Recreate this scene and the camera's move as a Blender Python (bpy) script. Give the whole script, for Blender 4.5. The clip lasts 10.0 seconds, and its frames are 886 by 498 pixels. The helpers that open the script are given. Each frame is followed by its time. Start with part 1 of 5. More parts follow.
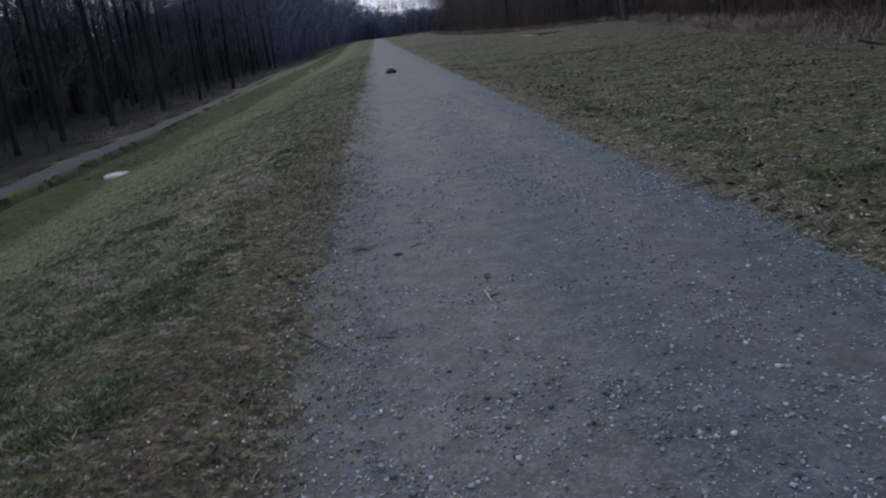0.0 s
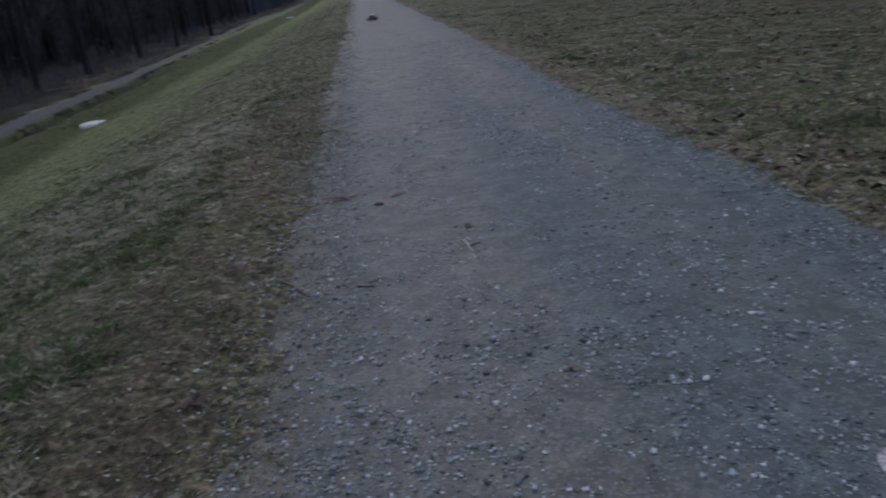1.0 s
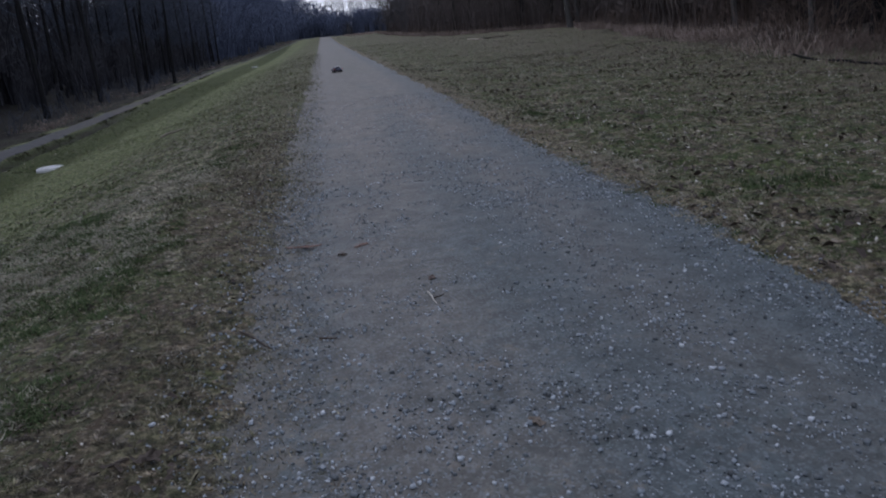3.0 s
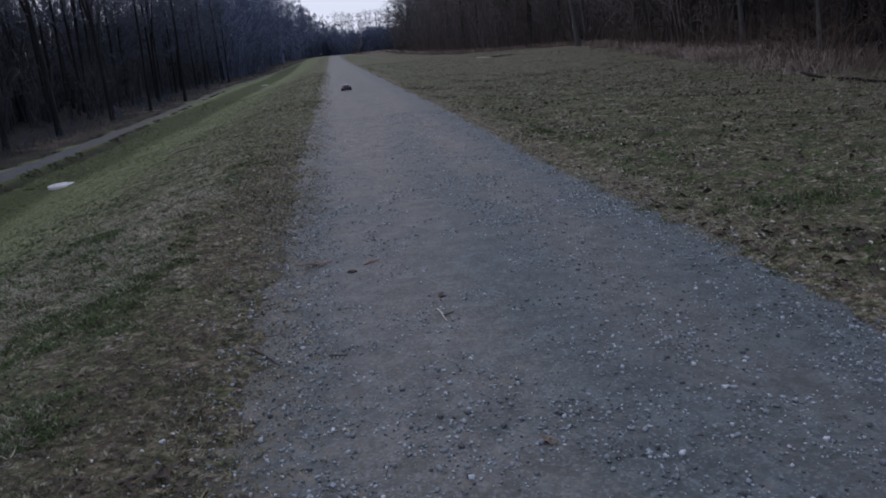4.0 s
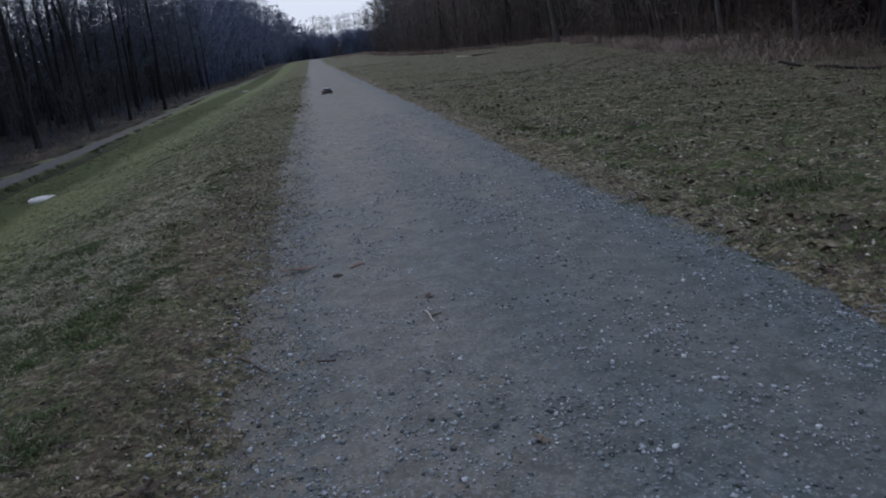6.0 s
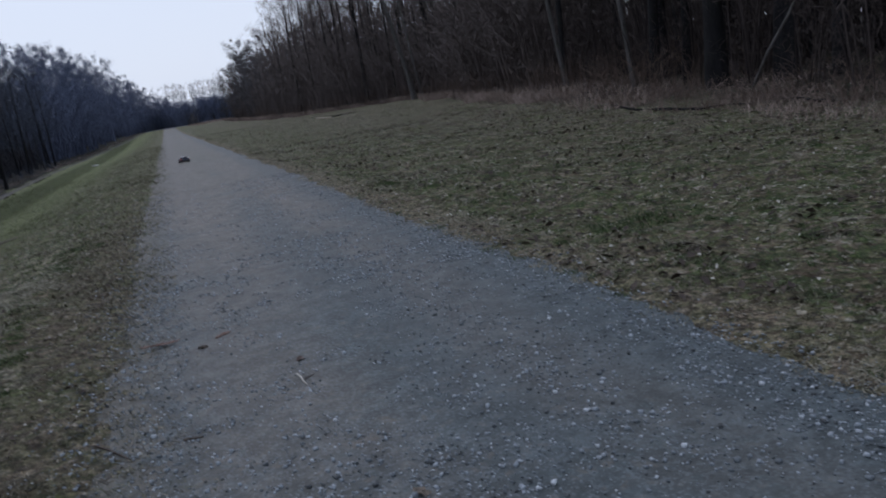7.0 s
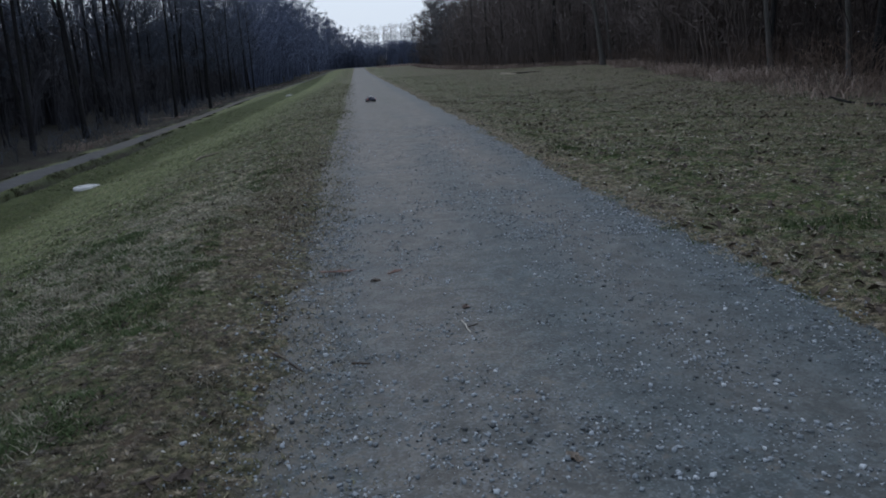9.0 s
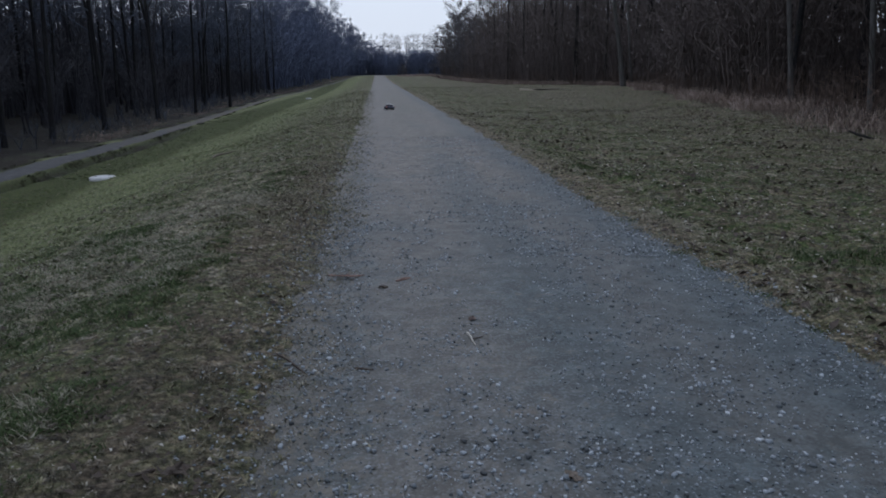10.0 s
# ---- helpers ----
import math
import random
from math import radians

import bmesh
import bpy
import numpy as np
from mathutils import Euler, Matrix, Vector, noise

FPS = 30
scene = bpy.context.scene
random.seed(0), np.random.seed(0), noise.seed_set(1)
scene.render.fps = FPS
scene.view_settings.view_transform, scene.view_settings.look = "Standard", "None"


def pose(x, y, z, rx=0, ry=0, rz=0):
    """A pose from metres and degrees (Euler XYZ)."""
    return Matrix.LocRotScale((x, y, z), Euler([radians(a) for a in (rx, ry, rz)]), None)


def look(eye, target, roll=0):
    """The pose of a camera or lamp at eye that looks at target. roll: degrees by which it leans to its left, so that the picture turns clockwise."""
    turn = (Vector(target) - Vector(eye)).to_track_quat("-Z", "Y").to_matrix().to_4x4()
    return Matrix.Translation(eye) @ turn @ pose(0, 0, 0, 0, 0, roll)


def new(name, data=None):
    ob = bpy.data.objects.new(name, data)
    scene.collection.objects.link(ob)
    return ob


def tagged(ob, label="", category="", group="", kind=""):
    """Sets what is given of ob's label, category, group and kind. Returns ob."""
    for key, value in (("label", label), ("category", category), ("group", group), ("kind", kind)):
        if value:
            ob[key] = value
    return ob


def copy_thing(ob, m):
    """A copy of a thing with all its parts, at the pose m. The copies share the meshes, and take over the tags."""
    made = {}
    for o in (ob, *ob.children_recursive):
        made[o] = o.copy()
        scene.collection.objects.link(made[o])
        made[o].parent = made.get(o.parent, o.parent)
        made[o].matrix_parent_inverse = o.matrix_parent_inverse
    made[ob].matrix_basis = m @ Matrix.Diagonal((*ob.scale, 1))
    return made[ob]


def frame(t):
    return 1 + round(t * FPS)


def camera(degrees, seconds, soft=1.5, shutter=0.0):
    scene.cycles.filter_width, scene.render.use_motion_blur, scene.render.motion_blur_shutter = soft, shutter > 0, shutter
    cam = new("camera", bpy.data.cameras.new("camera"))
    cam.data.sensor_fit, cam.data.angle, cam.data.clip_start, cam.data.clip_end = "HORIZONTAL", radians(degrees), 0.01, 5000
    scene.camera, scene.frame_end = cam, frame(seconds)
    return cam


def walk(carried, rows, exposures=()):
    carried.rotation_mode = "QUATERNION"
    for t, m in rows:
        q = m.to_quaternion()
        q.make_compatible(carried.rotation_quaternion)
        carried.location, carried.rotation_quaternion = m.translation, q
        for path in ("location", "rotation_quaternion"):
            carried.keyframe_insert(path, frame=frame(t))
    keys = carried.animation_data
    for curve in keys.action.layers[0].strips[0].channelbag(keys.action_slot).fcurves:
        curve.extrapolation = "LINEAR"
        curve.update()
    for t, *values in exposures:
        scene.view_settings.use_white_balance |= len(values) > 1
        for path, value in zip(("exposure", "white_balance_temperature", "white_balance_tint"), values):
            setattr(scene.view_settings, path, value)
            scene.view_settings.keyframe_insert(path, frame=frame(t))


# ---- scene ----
cam = camera(59.4, 10.0, soft=1.8, shutter=0.7)
PATH = [
    (0, (0.041, -0.374, 1.329), (0.14, 1.549, 0.787), -6.9),
    (0.2, (0.037, -0.374, 1.325), (0.112, 1.543, 0.763), -6.6),
    (0.5, (0.031, -0.375, 1.319), (0.066, 1.526, 0.698), -6.7),
    (0.7, (0.039, -0.378, 1.32), (0.103, 1.513, 0.671), -7.0),
    (0.8, (0.043, -0.38, 1.32), (0.121, 1.507, 0.662), -6.8),
    (1, (0.052, -0.383, 1.321), (0.178, 1.499, 0.655), -6.6),
    (1.2, (0.056, -0.387, 1.319), (0.261, 1.491, 0.663), -6.0),
    (1.3, (0.058, -0.39, 1.319), (0.304, 1.481, 0.657), -5.7),
    (1.5, (0.062, -0.395, 1.317), (0.362, 1.466, 0.647), -5.4),
    (1.7, (0.056, -0.389, 1.321), (0.365, 1.474, 0.661), -5.0),
    (2, (0.046, -0.38, 1.326), (0.336, 1.499, 0.703), -5.2),
    (2.5, (0.045, -0.378, 1.322), (0.308, 1.507, 0.708), -5.3),
    (2.8, (0.04, -0.38, 1.328), (0.29, 1.512, 0.732), -5.2),
    (3, (0.037, -0.382, 1.332), (0.279, 1.525, 0.779), -4.9),
    (4.5, (0.025, -0.376, 1.331), (0.231, 1.549, 0.83), -5.1),
    (5, (0.026, -0.371, 1.325), (0.205, 1.56, 0.835), -5.1),
    (6.3, (0.039, -0.35, 1.326), (0.318, 1.562, 0.81), -7.1),
    (6.5, (0.04, -0.363, 1.341), (0.317, 1.573, 0.92), -8.8),
    (6.7, (0.054, -0.357, 1.326), (0.487, 1.556, 0.937), -9.2),
    (6.9, (0.068, -0.352, 1.311), (0.637, 1.522, 0.904), -9.1),
    (7, (0.075, -0.349, 1.304), (0.672, 1.514, 0.889), -9.2),
    (7.2, (0.037, -0.36, 1.313), (0.626, 1.494, 0.852), -7.6),
    (7.3, (0.018, -0.366, 1.318), (0.516, 1.511, 0.84), -7.4),
    (7.5, (-0.02, -0.378, 1.328), (0.327, 1.53, 0.836), -7.5),
    (7.7, (-0.016, -0.363, 1.323), (0.201, 1.571, 0.862), -7.4),
    (8, (-0.011, -0.341, 1.315), (0.115, 1.608, 0.889), -7.6),
    (8.3, (-0.004, -0.338, 1.313), (0.104, 1.613, 0.887), -7.4),
    (8.5, (0.0, -0.336, 1.312), (0.128, 1.611, 0.874), -7.0),
    (8.7, (-0.006, -0.341, 1.311), (0.161, 1.605, 0.883), -5.5),
    (8.8, (-0.009, -0.343, 1.311), (0.167, 1.598, 0.863), -4.4),
    (9, (-0.016, -0.348, 1.31), (0.17, 1.587, 0.84), -3.3),
    (9.2, (-0.016, -0.346, 1.31), (0.158, 1.59, 0.839), -2.5),
    (9.3, (-0.016, -0.345, 1.31), (0.146, 1.594, 0.847), -2.1),
    (9.5, (-0.016, -0.343, 1.311), (0.137, 1.6, 0.864), -1.5),
    (10, (-0.019, -0.345, 1.304), (0.144, 1.599, 0.863), 0.0),
]
TINTS = ((0.0, 12), (2.5, 13), (4.5, 15), (5.0, 12), (6.5, 10), (7.0, 10), (8.0, 6), (9.0, 5), (10.0, 8))
walk(cam, [(t, look(eye, target, roll)) for t, eye, target, roll in PATH], [(t, 0.0, 6500, tint) for t, tint in TINTS])

# ---------------------------------------------------------------- world, sun
def overcast_world():
    w = bpy.data.worlds.new("dusk_sky")
    scene.world = w
    w.use_nodes = True
    nt = w.node_tree
    nt.nodes.clear()
    out = nt.nodes.new("ShaderNodeOutputWorld")
    bg = nt.nodes.new("ShaderNodeBackground")
    sky = nt.nodes.new("ShaderNodeTexSky")
    sky.sky_type = "NISHITA"
    sky.sun_disc = False
    sky.sun_elevation = radians(58)
    sky.sun_rotation = radians(-20)
    sky.dust_density = 3.0
    cloud = nt.nodes.new("ShaderNodeTexNoise")
    cloud.inputs["Scale"].default_value = 2.2
    cloud.inputs["Detail"].default_value = 5.0
    ramp = nt.nodes.new("ShaderNodeValToRGB")
    ramp.color_ramp.elements[0].position = 0.3
    ramp.color_ramp.elements[0].color = (6.2, 7.3, 9.8, 1)
    ramp.color_ramp.elements[1].position = 0.75
    ramp.color_ramp.elements[1].color = (7.1, 8.2, 10.5, 1)
    mix = nt.nodes.new("ShaderNodeMix")
    mix.data_type = "RGBA"
    mix.inputs["Factor"].default_value = 0.85
    tc = nt.nodes.new("ShaderNodeTexCoord")
    # The cloud is brighter and whiter low down, bluer overhead.
    split = nt.nodes.new("ShaderNodeSeparateXYZ")
    nt.links.new(tc.outputs["Generated"], split.inputs["Vector"])
    height = nt.nodes.new("ShaderNodeMapRange")
    height.interpolation_type = "SMOOTHSTEP"
    height.inputs["From Min"].default_value = 0.02
    height.inputs["From Max"].default_value = 0.55
    nt.links.new(split.outputs["Z"], height.inputs["Value"])
    veil = nt.nodes.new("ShaderNodeMix")
    veil.data_type = "RGBA"
    veil.inputs["A"].default_value = (7.5, 8.3, 10.1, 1)
    nt.links.new(height.outputs["Result"], veil.inputs["Factor"])
    nt.links.new(ramp.outputs["Color"], veil.inputs["B"])
    nt.links.new(tc.outputs["Generated"], cloud.inputs["Vector"])
    nt.links.new(cloud.outputs["Fac"], ramp.inputs["Fac"])
    nt.links.new(sky.outputs["Color"], mix.inputs["A"])
    nt.links.new(veil.outputs["Result"], mix.inputs["B"])
    nt.links.new(mix.outputs["Result"], bg.inputs["Color"])
    bg.inputs["Strength"].default_value = 0.1
    nt.links.new(bg.outputs["Background"], out.inputs["Surface"])


overcast_world()
sun = new("sun", bpy.data.lights.new("sun", "SUN"))
sun.data.energy = 0.4
sun.data.angle = radians(40)
sun.data.color = (1.0, 0.97, 0.94)
sun.matrix_world = look((-13, 36, 61), (0, 0, 0))


# ---------------------------------------------------------------- materials
class Nodes:
    """Short hand for building one node material."""

    def __init__(self, name, rough=0.8, metal=0.0, spec=0.3):
        self.mat = bpy.data.materials.new(name)
        self.mat.use_nodes = True
        self.nt = self.mat.node_tree
        self.bsdf = self.nt.nodes["Principled BSDF"]
        self.bsdf.inputs["Roughness"].default_value = rough
        self.bsdf.inputs["Metallic"].default_value = metal
        self.bsdf.inputs["Specular IOR Level"].default_value = spec
        self.coord = self.nt.nodes.new("ShaderNodeTexCoord").outputs["Object"]

    def link(self, a, b):
        self.nt.links.new(a, b)

    def noise(self, scale, detail=4.0, rough=0.55, vector=None, distort=0.0):
        n = self.nt.nodes.new("ShaderNodeTexNoise")
        n.inputs["Scale"].default_value = scale
        n.inputs["Detail"].default_value = detail
        n.inputs["Roughness"].default_value = rough
        n.inputs["Distortion"].default_value = distort
        self.link(vector or self.coord, n.inputs["Vector"])
        return n.outputs["Fac"]

    def cells(self, scale, out="Distance", vector=None):
        n = self.nt.nodes.new("ShaderNodeTexVoronoi")
        n.inputs["Scale"].default_value = scale
        self.link(vector or self.coord, n.inputs["Vector"])
        return n.outputs[out]

    def stretch(self, sx, sy, sz):
        n = self.nt.nodes.new("ShaderNodeMapping")
        n.inputs["Scale"].default_value = (sx, sy, sz)
        self.link(self.coord, n.inputs["Vector"])
        return n.outputs["Vector"]

    def axis(self, which):
        n = self.nt.nodes.new("ShaderNodeSeparateXYZ")
        self.link(self.coord, n.inputs["Vector"])
        return n.outputs[which]

    def attribute(self, name):
        n = self.nt.nodes.new("ShaderNodeAttribute")
        n.attribute_name = name
        return n.outputs["Fac"]

    def span(self, value, a, b, lo=0.0, hi=1.0, smooth=True):
        n = self.nt.nodes.new("ShaderNodeMapRange")
        n.interpolation_type = "SMOOTHSTEP" if smooth else "LINEAR"
        for key, v in (("From Min", a), ("From Max", b), ("To Min", lo), ("To Max", hi)):
            n.inputs[key].default_value = v
        self.link(value, n.inputs["Value"])
        return n.outputs["Result"]

    def math(self, op, a, b):
        n = self.nt.nodes.new("ShaderNodeMath")
        n.operation = op
        for s, v in zip(n.inputs, (a, b)):
            if isinstance(v, (int, float)):
                s.default_value = v
            else:
                self.link(v, s)
        return n.outputs["Value"]

    def mix(self, fac, a, b):
        n = self.nt.nodes.new("ShaderNodeMix")
        n.data_type = "RGBA"
        for key, v in (("Factor", fac), ("A", a), ("B", b)):
            if isinstance(v, (int, float)):
                n.inputs[key].default_value = v
            elif isinstance(v, tuple):
                n.inputs[key].default_value = (*v, 1)
            else:
                self.link(v, n.inputs[key])
        return n.outputs["Result"]

    def island(self):
        return self.nt.nodes.new("ShaderNodeNewGeometry").outputs["Random Per Island"]

    def each(self):
        return self.nt.nodes.new("ShaderNodeObjectInfo").outputs["Random"]

    def ramp(self, fac, *stops):
        n = self.nt.nodes.new("ShaderNodeValToRGB")
        e = n.color_ramp.elements
        while len(e) < len(stops):
            e.new(0.5)
        for el, (p, c) in zip(e, stops):
            el.position, el.color = p, (*c, 1)
        self.link(fac, n.inputs["Fac"])
        return n.outputs["Color"]

    def done(self, color=None, bump=None, strength=0.5, depth=0.01, rough=None):
        if color is not None:
            if isinstance(color, tuple):
                self.bsdf.inputs["Base Color"].default_value = (*color, 1)
            else:
                self.link(color, self.bsdf.inputs["Base Color"])
        if bump is not None:
            n = self.nt.nodes.new("ShaderNodeBump")
            n.inputs["Strength"].default_value = strength
            n.inputs["Distance"].default_value = depth
            self.link(bump, n.inputs["Height"])
            self.link(n.outputs["Normal"], self.bsdf.inputs["Normal"])
        if rough is not None:
            self.link(rough, self.bsdf.inputs["Roughness"])
        return self.mat


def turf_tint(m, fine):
    """Winter turf: clumps of green, olive, straw and brown at several sizes; fine is a 0 to 1 value of small scale."""
    x, y = m.axis("X"), m.axis("Y")
    right = m.span(x, 0.0, 2.0)
    # Broad patches: withered and fresh, more withered to the right.
    patch = m.math("MULTIPLY", m.span(m.math("ADD", m.noise(1.1, 5, 0.68), m.span(x, 0.0, 3.0, 0.0, 0.04)), 0.42, 0.56), m.span(x, -2.0, 3.0, 0.5, 1.0))
    small = m.noise(2.8, 4, 0.65)
    lush = m.mix(m.span(small, 0.40, 0.60), (0.046, 0.068, 0.022), (0.094, 0.114, 0.044))
    straw = m.mix(m.span(small, 0.38, 0.62), (0.118, 0.088, 0.066), (0.200, 0.156, 0.120))
    col = m.mix(m.math("MULTIPLY", patch, 0.85), lush, straw)
    col = m.mix(m.math("MULTIPLY", m.span(m.math("ADD", m.noise(1.9, 5, 0.7), m.span(x, 2.6, 5.0, 0.0, 0.04)), 0.53, 0.61, 0, 0.9), right), col, (0.046, 0.035, 0.029))
    # Lush green spots in the meadow.
    col = m.mix(m.math("MULTIPLY", m.span(m.noise(2.3, 5, 0.68, m.stretch(1.0, 0.6, 1.0)), 0.51, 0.58, 0, 0.85), m.span(x, 2.3, 3.0)), col, (0.042, 0.070, 0.024))
    # Clumps the size of a hand and of a thumb, each of one colour.
    warp = m.nt.nodes.new("ShaderNodeMix")
    warp.data_type = "RGBA"
    warp.inputs["Factor"].default_value = 0.035
    wn = m.nt.nodes.new("ShaderNodeTexNoise")
    wn.inputs["Scale"].default_value = 19
    m.link(m.coord, wn.inputs["Vector"])
    m.link(m.coord, warp.inputs["A"])
    m.link(wn.outputs["Color"], warp.inputs["B"])
    for scale, amount in ((7.0, 0.62), (26, 0.72)):
        bw = m.nt.nodes.new("ShaderNodeSeparateColor")
        m.link(m.cells(scale, "Color", warp.outputs["Result"]), bw.inputs["Color"])
        hue = m.ramp(bw.outputs["Red"], (0.0, (0.016, 0.013, 0.010)), (0.2, (0.084, 0.062, 0.046)), (0.40, (0.034, 0.060, 0.018)), (0.64, (0.086, 0.108, 0.040)), (0.88, (0.160, 0.130, 0.098)), (0.95, (0.21, 0.178, 0.142)), (1.0, (0.40, 0.37, 0.325)))
        col = m.mix(m.math("MULTIPLY", m.span(bw.outputs["Green"], 0.25, 0.6, 0.2, 1.0), amount), col, hue)
    # Fresh green flecks, bleached bits, bare dark soil.
    col = m.mix(m.span(m.noise(5.0, 5, 0.66), 0.53, 0.59, 0, 0.55), col, (0.042, 0.066, 0.026))
    col = m.mix(m.span(m.noise(24, 4, 0.65), 0.60, 0.66, 0, 0.7), col, (0.33, 0.31, 0.285))
    col = m.mix(m.span(m.noise(7.5, 5, 0.66), 0.57, 0.63, 0, 0.85), col, (0.024, 0.020, 0.017))
    col = m.mix(m.span(m.noise(8.5, 4, 0.6), 0.63, 0.69, 0, 0.6), col, (0.30, 0.275, 0.235))
    # A worn brown strip beside the path, which fades on the left further off.
    tiny = m.noise(21, 4, 0.72)
    near = m.math("MULTIPLY", m.span(x, -1.7, -0.65), m.span(x, 2.8, 2.35))
    near = m.math("MULTIPLY", near, m.span(m.noise(1.7, 4, 0.6), 0.26, 0.50))
    near = m.math("MULTIPLY", near, m.math("MAXIMUM", right, m.span(y, 7, 18, 1.0, 0.25)))
    verge = m.mix(m.span(x, 0.5, 1.5), m.mix(m.span(tiny, 0.36, 0.64), (0.076, 0.060, 0.047), (0.200, 0.164, 0.128)), m.mix(m.span(tiny, 0.36, 0.64), (0.086, 0.066, 0.050), (0.235, 0.194, 0.150)))
    col = m.mix(m.math("MULTIPLY", near, m.span(x, 0.0, 1.0, 0.46, 0.50)), col, verge)
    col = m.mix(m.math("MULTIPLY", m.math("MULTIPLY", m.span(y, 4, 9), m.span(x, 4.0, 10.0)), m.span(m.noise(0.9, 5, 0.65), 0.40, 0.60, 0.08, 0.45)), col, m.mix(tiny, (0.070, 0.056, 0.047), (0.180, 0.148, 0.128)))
    # A flattened pale drift along the shoulder, a trodden brown line, damp dark ground.
    ragged = m.span(m.noise(3.6, 5, 0.7), 0.40, 0.60)
    drift = m.math("MULTIPLY", m.math("MULTIPLY", m.span(x, -2.7, -2.0), m.span(x, -1.3, -1.75)), m.math("MULTIPLY", m.span(y, 3.2, 5.0), m.span(y, 14, 9)))
    col = m.mix(m.math("MULTIPLY", m.math("MULTIPLY", drift, ragged), 0.7), col, m.mix(m.span(tiny, 0.36, 0.64), (0.105, 0.095, 0.066), (0.42, 0.380, 0.305)))
    trodden = m.math("MULTIPLY", m.math("MULTIPLY", m.span(x, -1.35, -1.0), m.span(x, -0.5, -0.8)), m.span(y, 14, 8))
    col = m.mix(m.math("MULTIPLY", m.math("MULTIPLY", trodden, ragged), 0.4), col, m.mix(tiny, (0.045, 0.033, 0.026), (0.115, 0.086, 0.066)))
    damp = m.math("MULTIPLY", m.span(y, 4.2, 2.6), m.math("MULTIPLY", m.span(x, -0.5, -0.8), m.span(m.noise(2.3, 5, 0.7), 0.38, 0.56)))
    col = m.mix(m.math("MULTIPLY", damp, 0.35), col, (0.030, 0.029, 0.019))
    # The slope of the bank is paler and fresher, the level strip at its foot darker.
    col = m.mix(m.span(x, -1.8, -5.0, 0.0, 0.6), col, m.mix(small, (0.098, 0.124, 0.052), (0.176, 0.198, 0.098)))
    col = m.mix(m.math("MULTIPLY", m.span(x, -6.4, -7.3, 0, 0.92), m.span(x, -9.9, -9.2)), col, m.mix(small, (0.028, 0.039, 0.012), (0.056, 0.070, 0.024)))
    dark = m.ramp(m.span(tiny, 0.34, 0.66), (0.0, (0.62, 0.62, 0.62)), (0.55, (1.0, 1.0, 1.0)), (1.0, (1.4, 1.38, 1.34)))
    dark2 = m.ramp(fine, (0.12, (0.62, 0.62, 0.62)), (0.88, (1.66, 1.62, 1.56)))
    for extra in (dark, dark2):
        n = m.nt.nodes.new("ShaderNodeMix")
        n.data_type, n.blend_type = "RGBA", "MULTIPLY"
        n.inputs["Factor"].default_value = 1.0
        m.link(col, n.inputs["A"])
        m.link(extra, n.inputs["B"])
        col = n.outputs["Result"]
    return col


def ground_material():
    m = Nodes("turf_and_litter", 0.85, spec=0.15)
    fine = m.noise(42, 6, 0.7)
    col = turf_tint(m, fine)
    col = m.mix(m.span(m.noise(9, 5, 0.65), 0.56, 0.68), col, (0.085, 0.062, 0.044))
    x = m.axis("X")
    dapple = m.noise(9, 6, 0.75)
    lean = m.math("MINIMUM", m.span(x, -0.95, -0.25, -0.32, 0.20, False), m.span(x, 2.42, 2.12, -0.34, 0.16, False))
    rim = m.span(m.math("ADD", dapple, lean), 0.50, 0.62)
    rim = m.math("MULTIPLY", rim, m.math("MULTIPLY", m.span(x, -1.3, -1.1), m.span(x, 2.6, 2.5)))
    col = m.mix(m.math("MULTIPLY", rim, 0.8), col, m.mix(fine, (0.060, 0.056, 0.050), (0.165, 0.155, 0.140)))
    # Leaf litter with the shade under the trees darkened into its colour.
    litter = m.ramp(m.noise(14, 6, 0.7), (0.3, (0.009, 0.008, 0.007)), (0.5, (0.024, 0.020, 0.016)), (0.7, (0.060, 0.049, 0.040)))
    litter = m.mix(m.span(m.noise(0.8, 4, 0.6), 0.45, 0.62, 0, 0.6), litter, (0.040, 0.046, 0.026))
    # Alder floor on the left: crown shade put into near-black, with a little moss.
    shaded_floor = m.ramp(m.noise(9, 6, 0.7), (0.35, (0.005, 0.005, 0.004)), (0.55, (0.015, 0.013, 0.011)), (0.75, (0.050, 0.043, 0.036)))
    shaded_floor = m.mix(m.span(m.noise(0.7, 4, 0.6), 0.52, 0.64, 0, 0.4), shaded_floor, (0.020, 0.024, 0.012))
    litter = m.mix(m.span(x, -11.6, -12.2), litter, shaded_floor)
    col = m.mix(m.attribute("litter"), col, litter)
    return m.done(col, m.math("ADD", fine, m.math("MULTIPLY", m.noise(11, 4, 0.6), 2.0)), 0.9, 0.035)


def blade_material(name, kind):
    m = Nodes(name, 0.65, spec=0.28)
    r = m.island()
    if kind == "turf":
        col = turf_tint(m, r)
        pale = m.math("MULTIPLY", m.span(r, 0.90, 0.93), m.span(m.noise(4.5, 4, 0.65), 0.42, 0.58))
        col = m.mix(pale, col, (0.31, 0.285, 0.225))
        col = m.mix(m.span(r, 0.0, 0.14, 1.0, 0.0), col, (0.05, 0.038, 0.028))
    else:
        col = m.ramp(r, (0.0, (0.100, 0.070, 0.060)), (0.5, (0.260, 0.194, 0.166)), (1.0, (0.46, 0.37, 0.32)))
        col = m.mix(m.span(m.noise(0.35, 3), 0.42, 0.6), col, (0.15, 0.108, 0.088))
    return m.done(col)


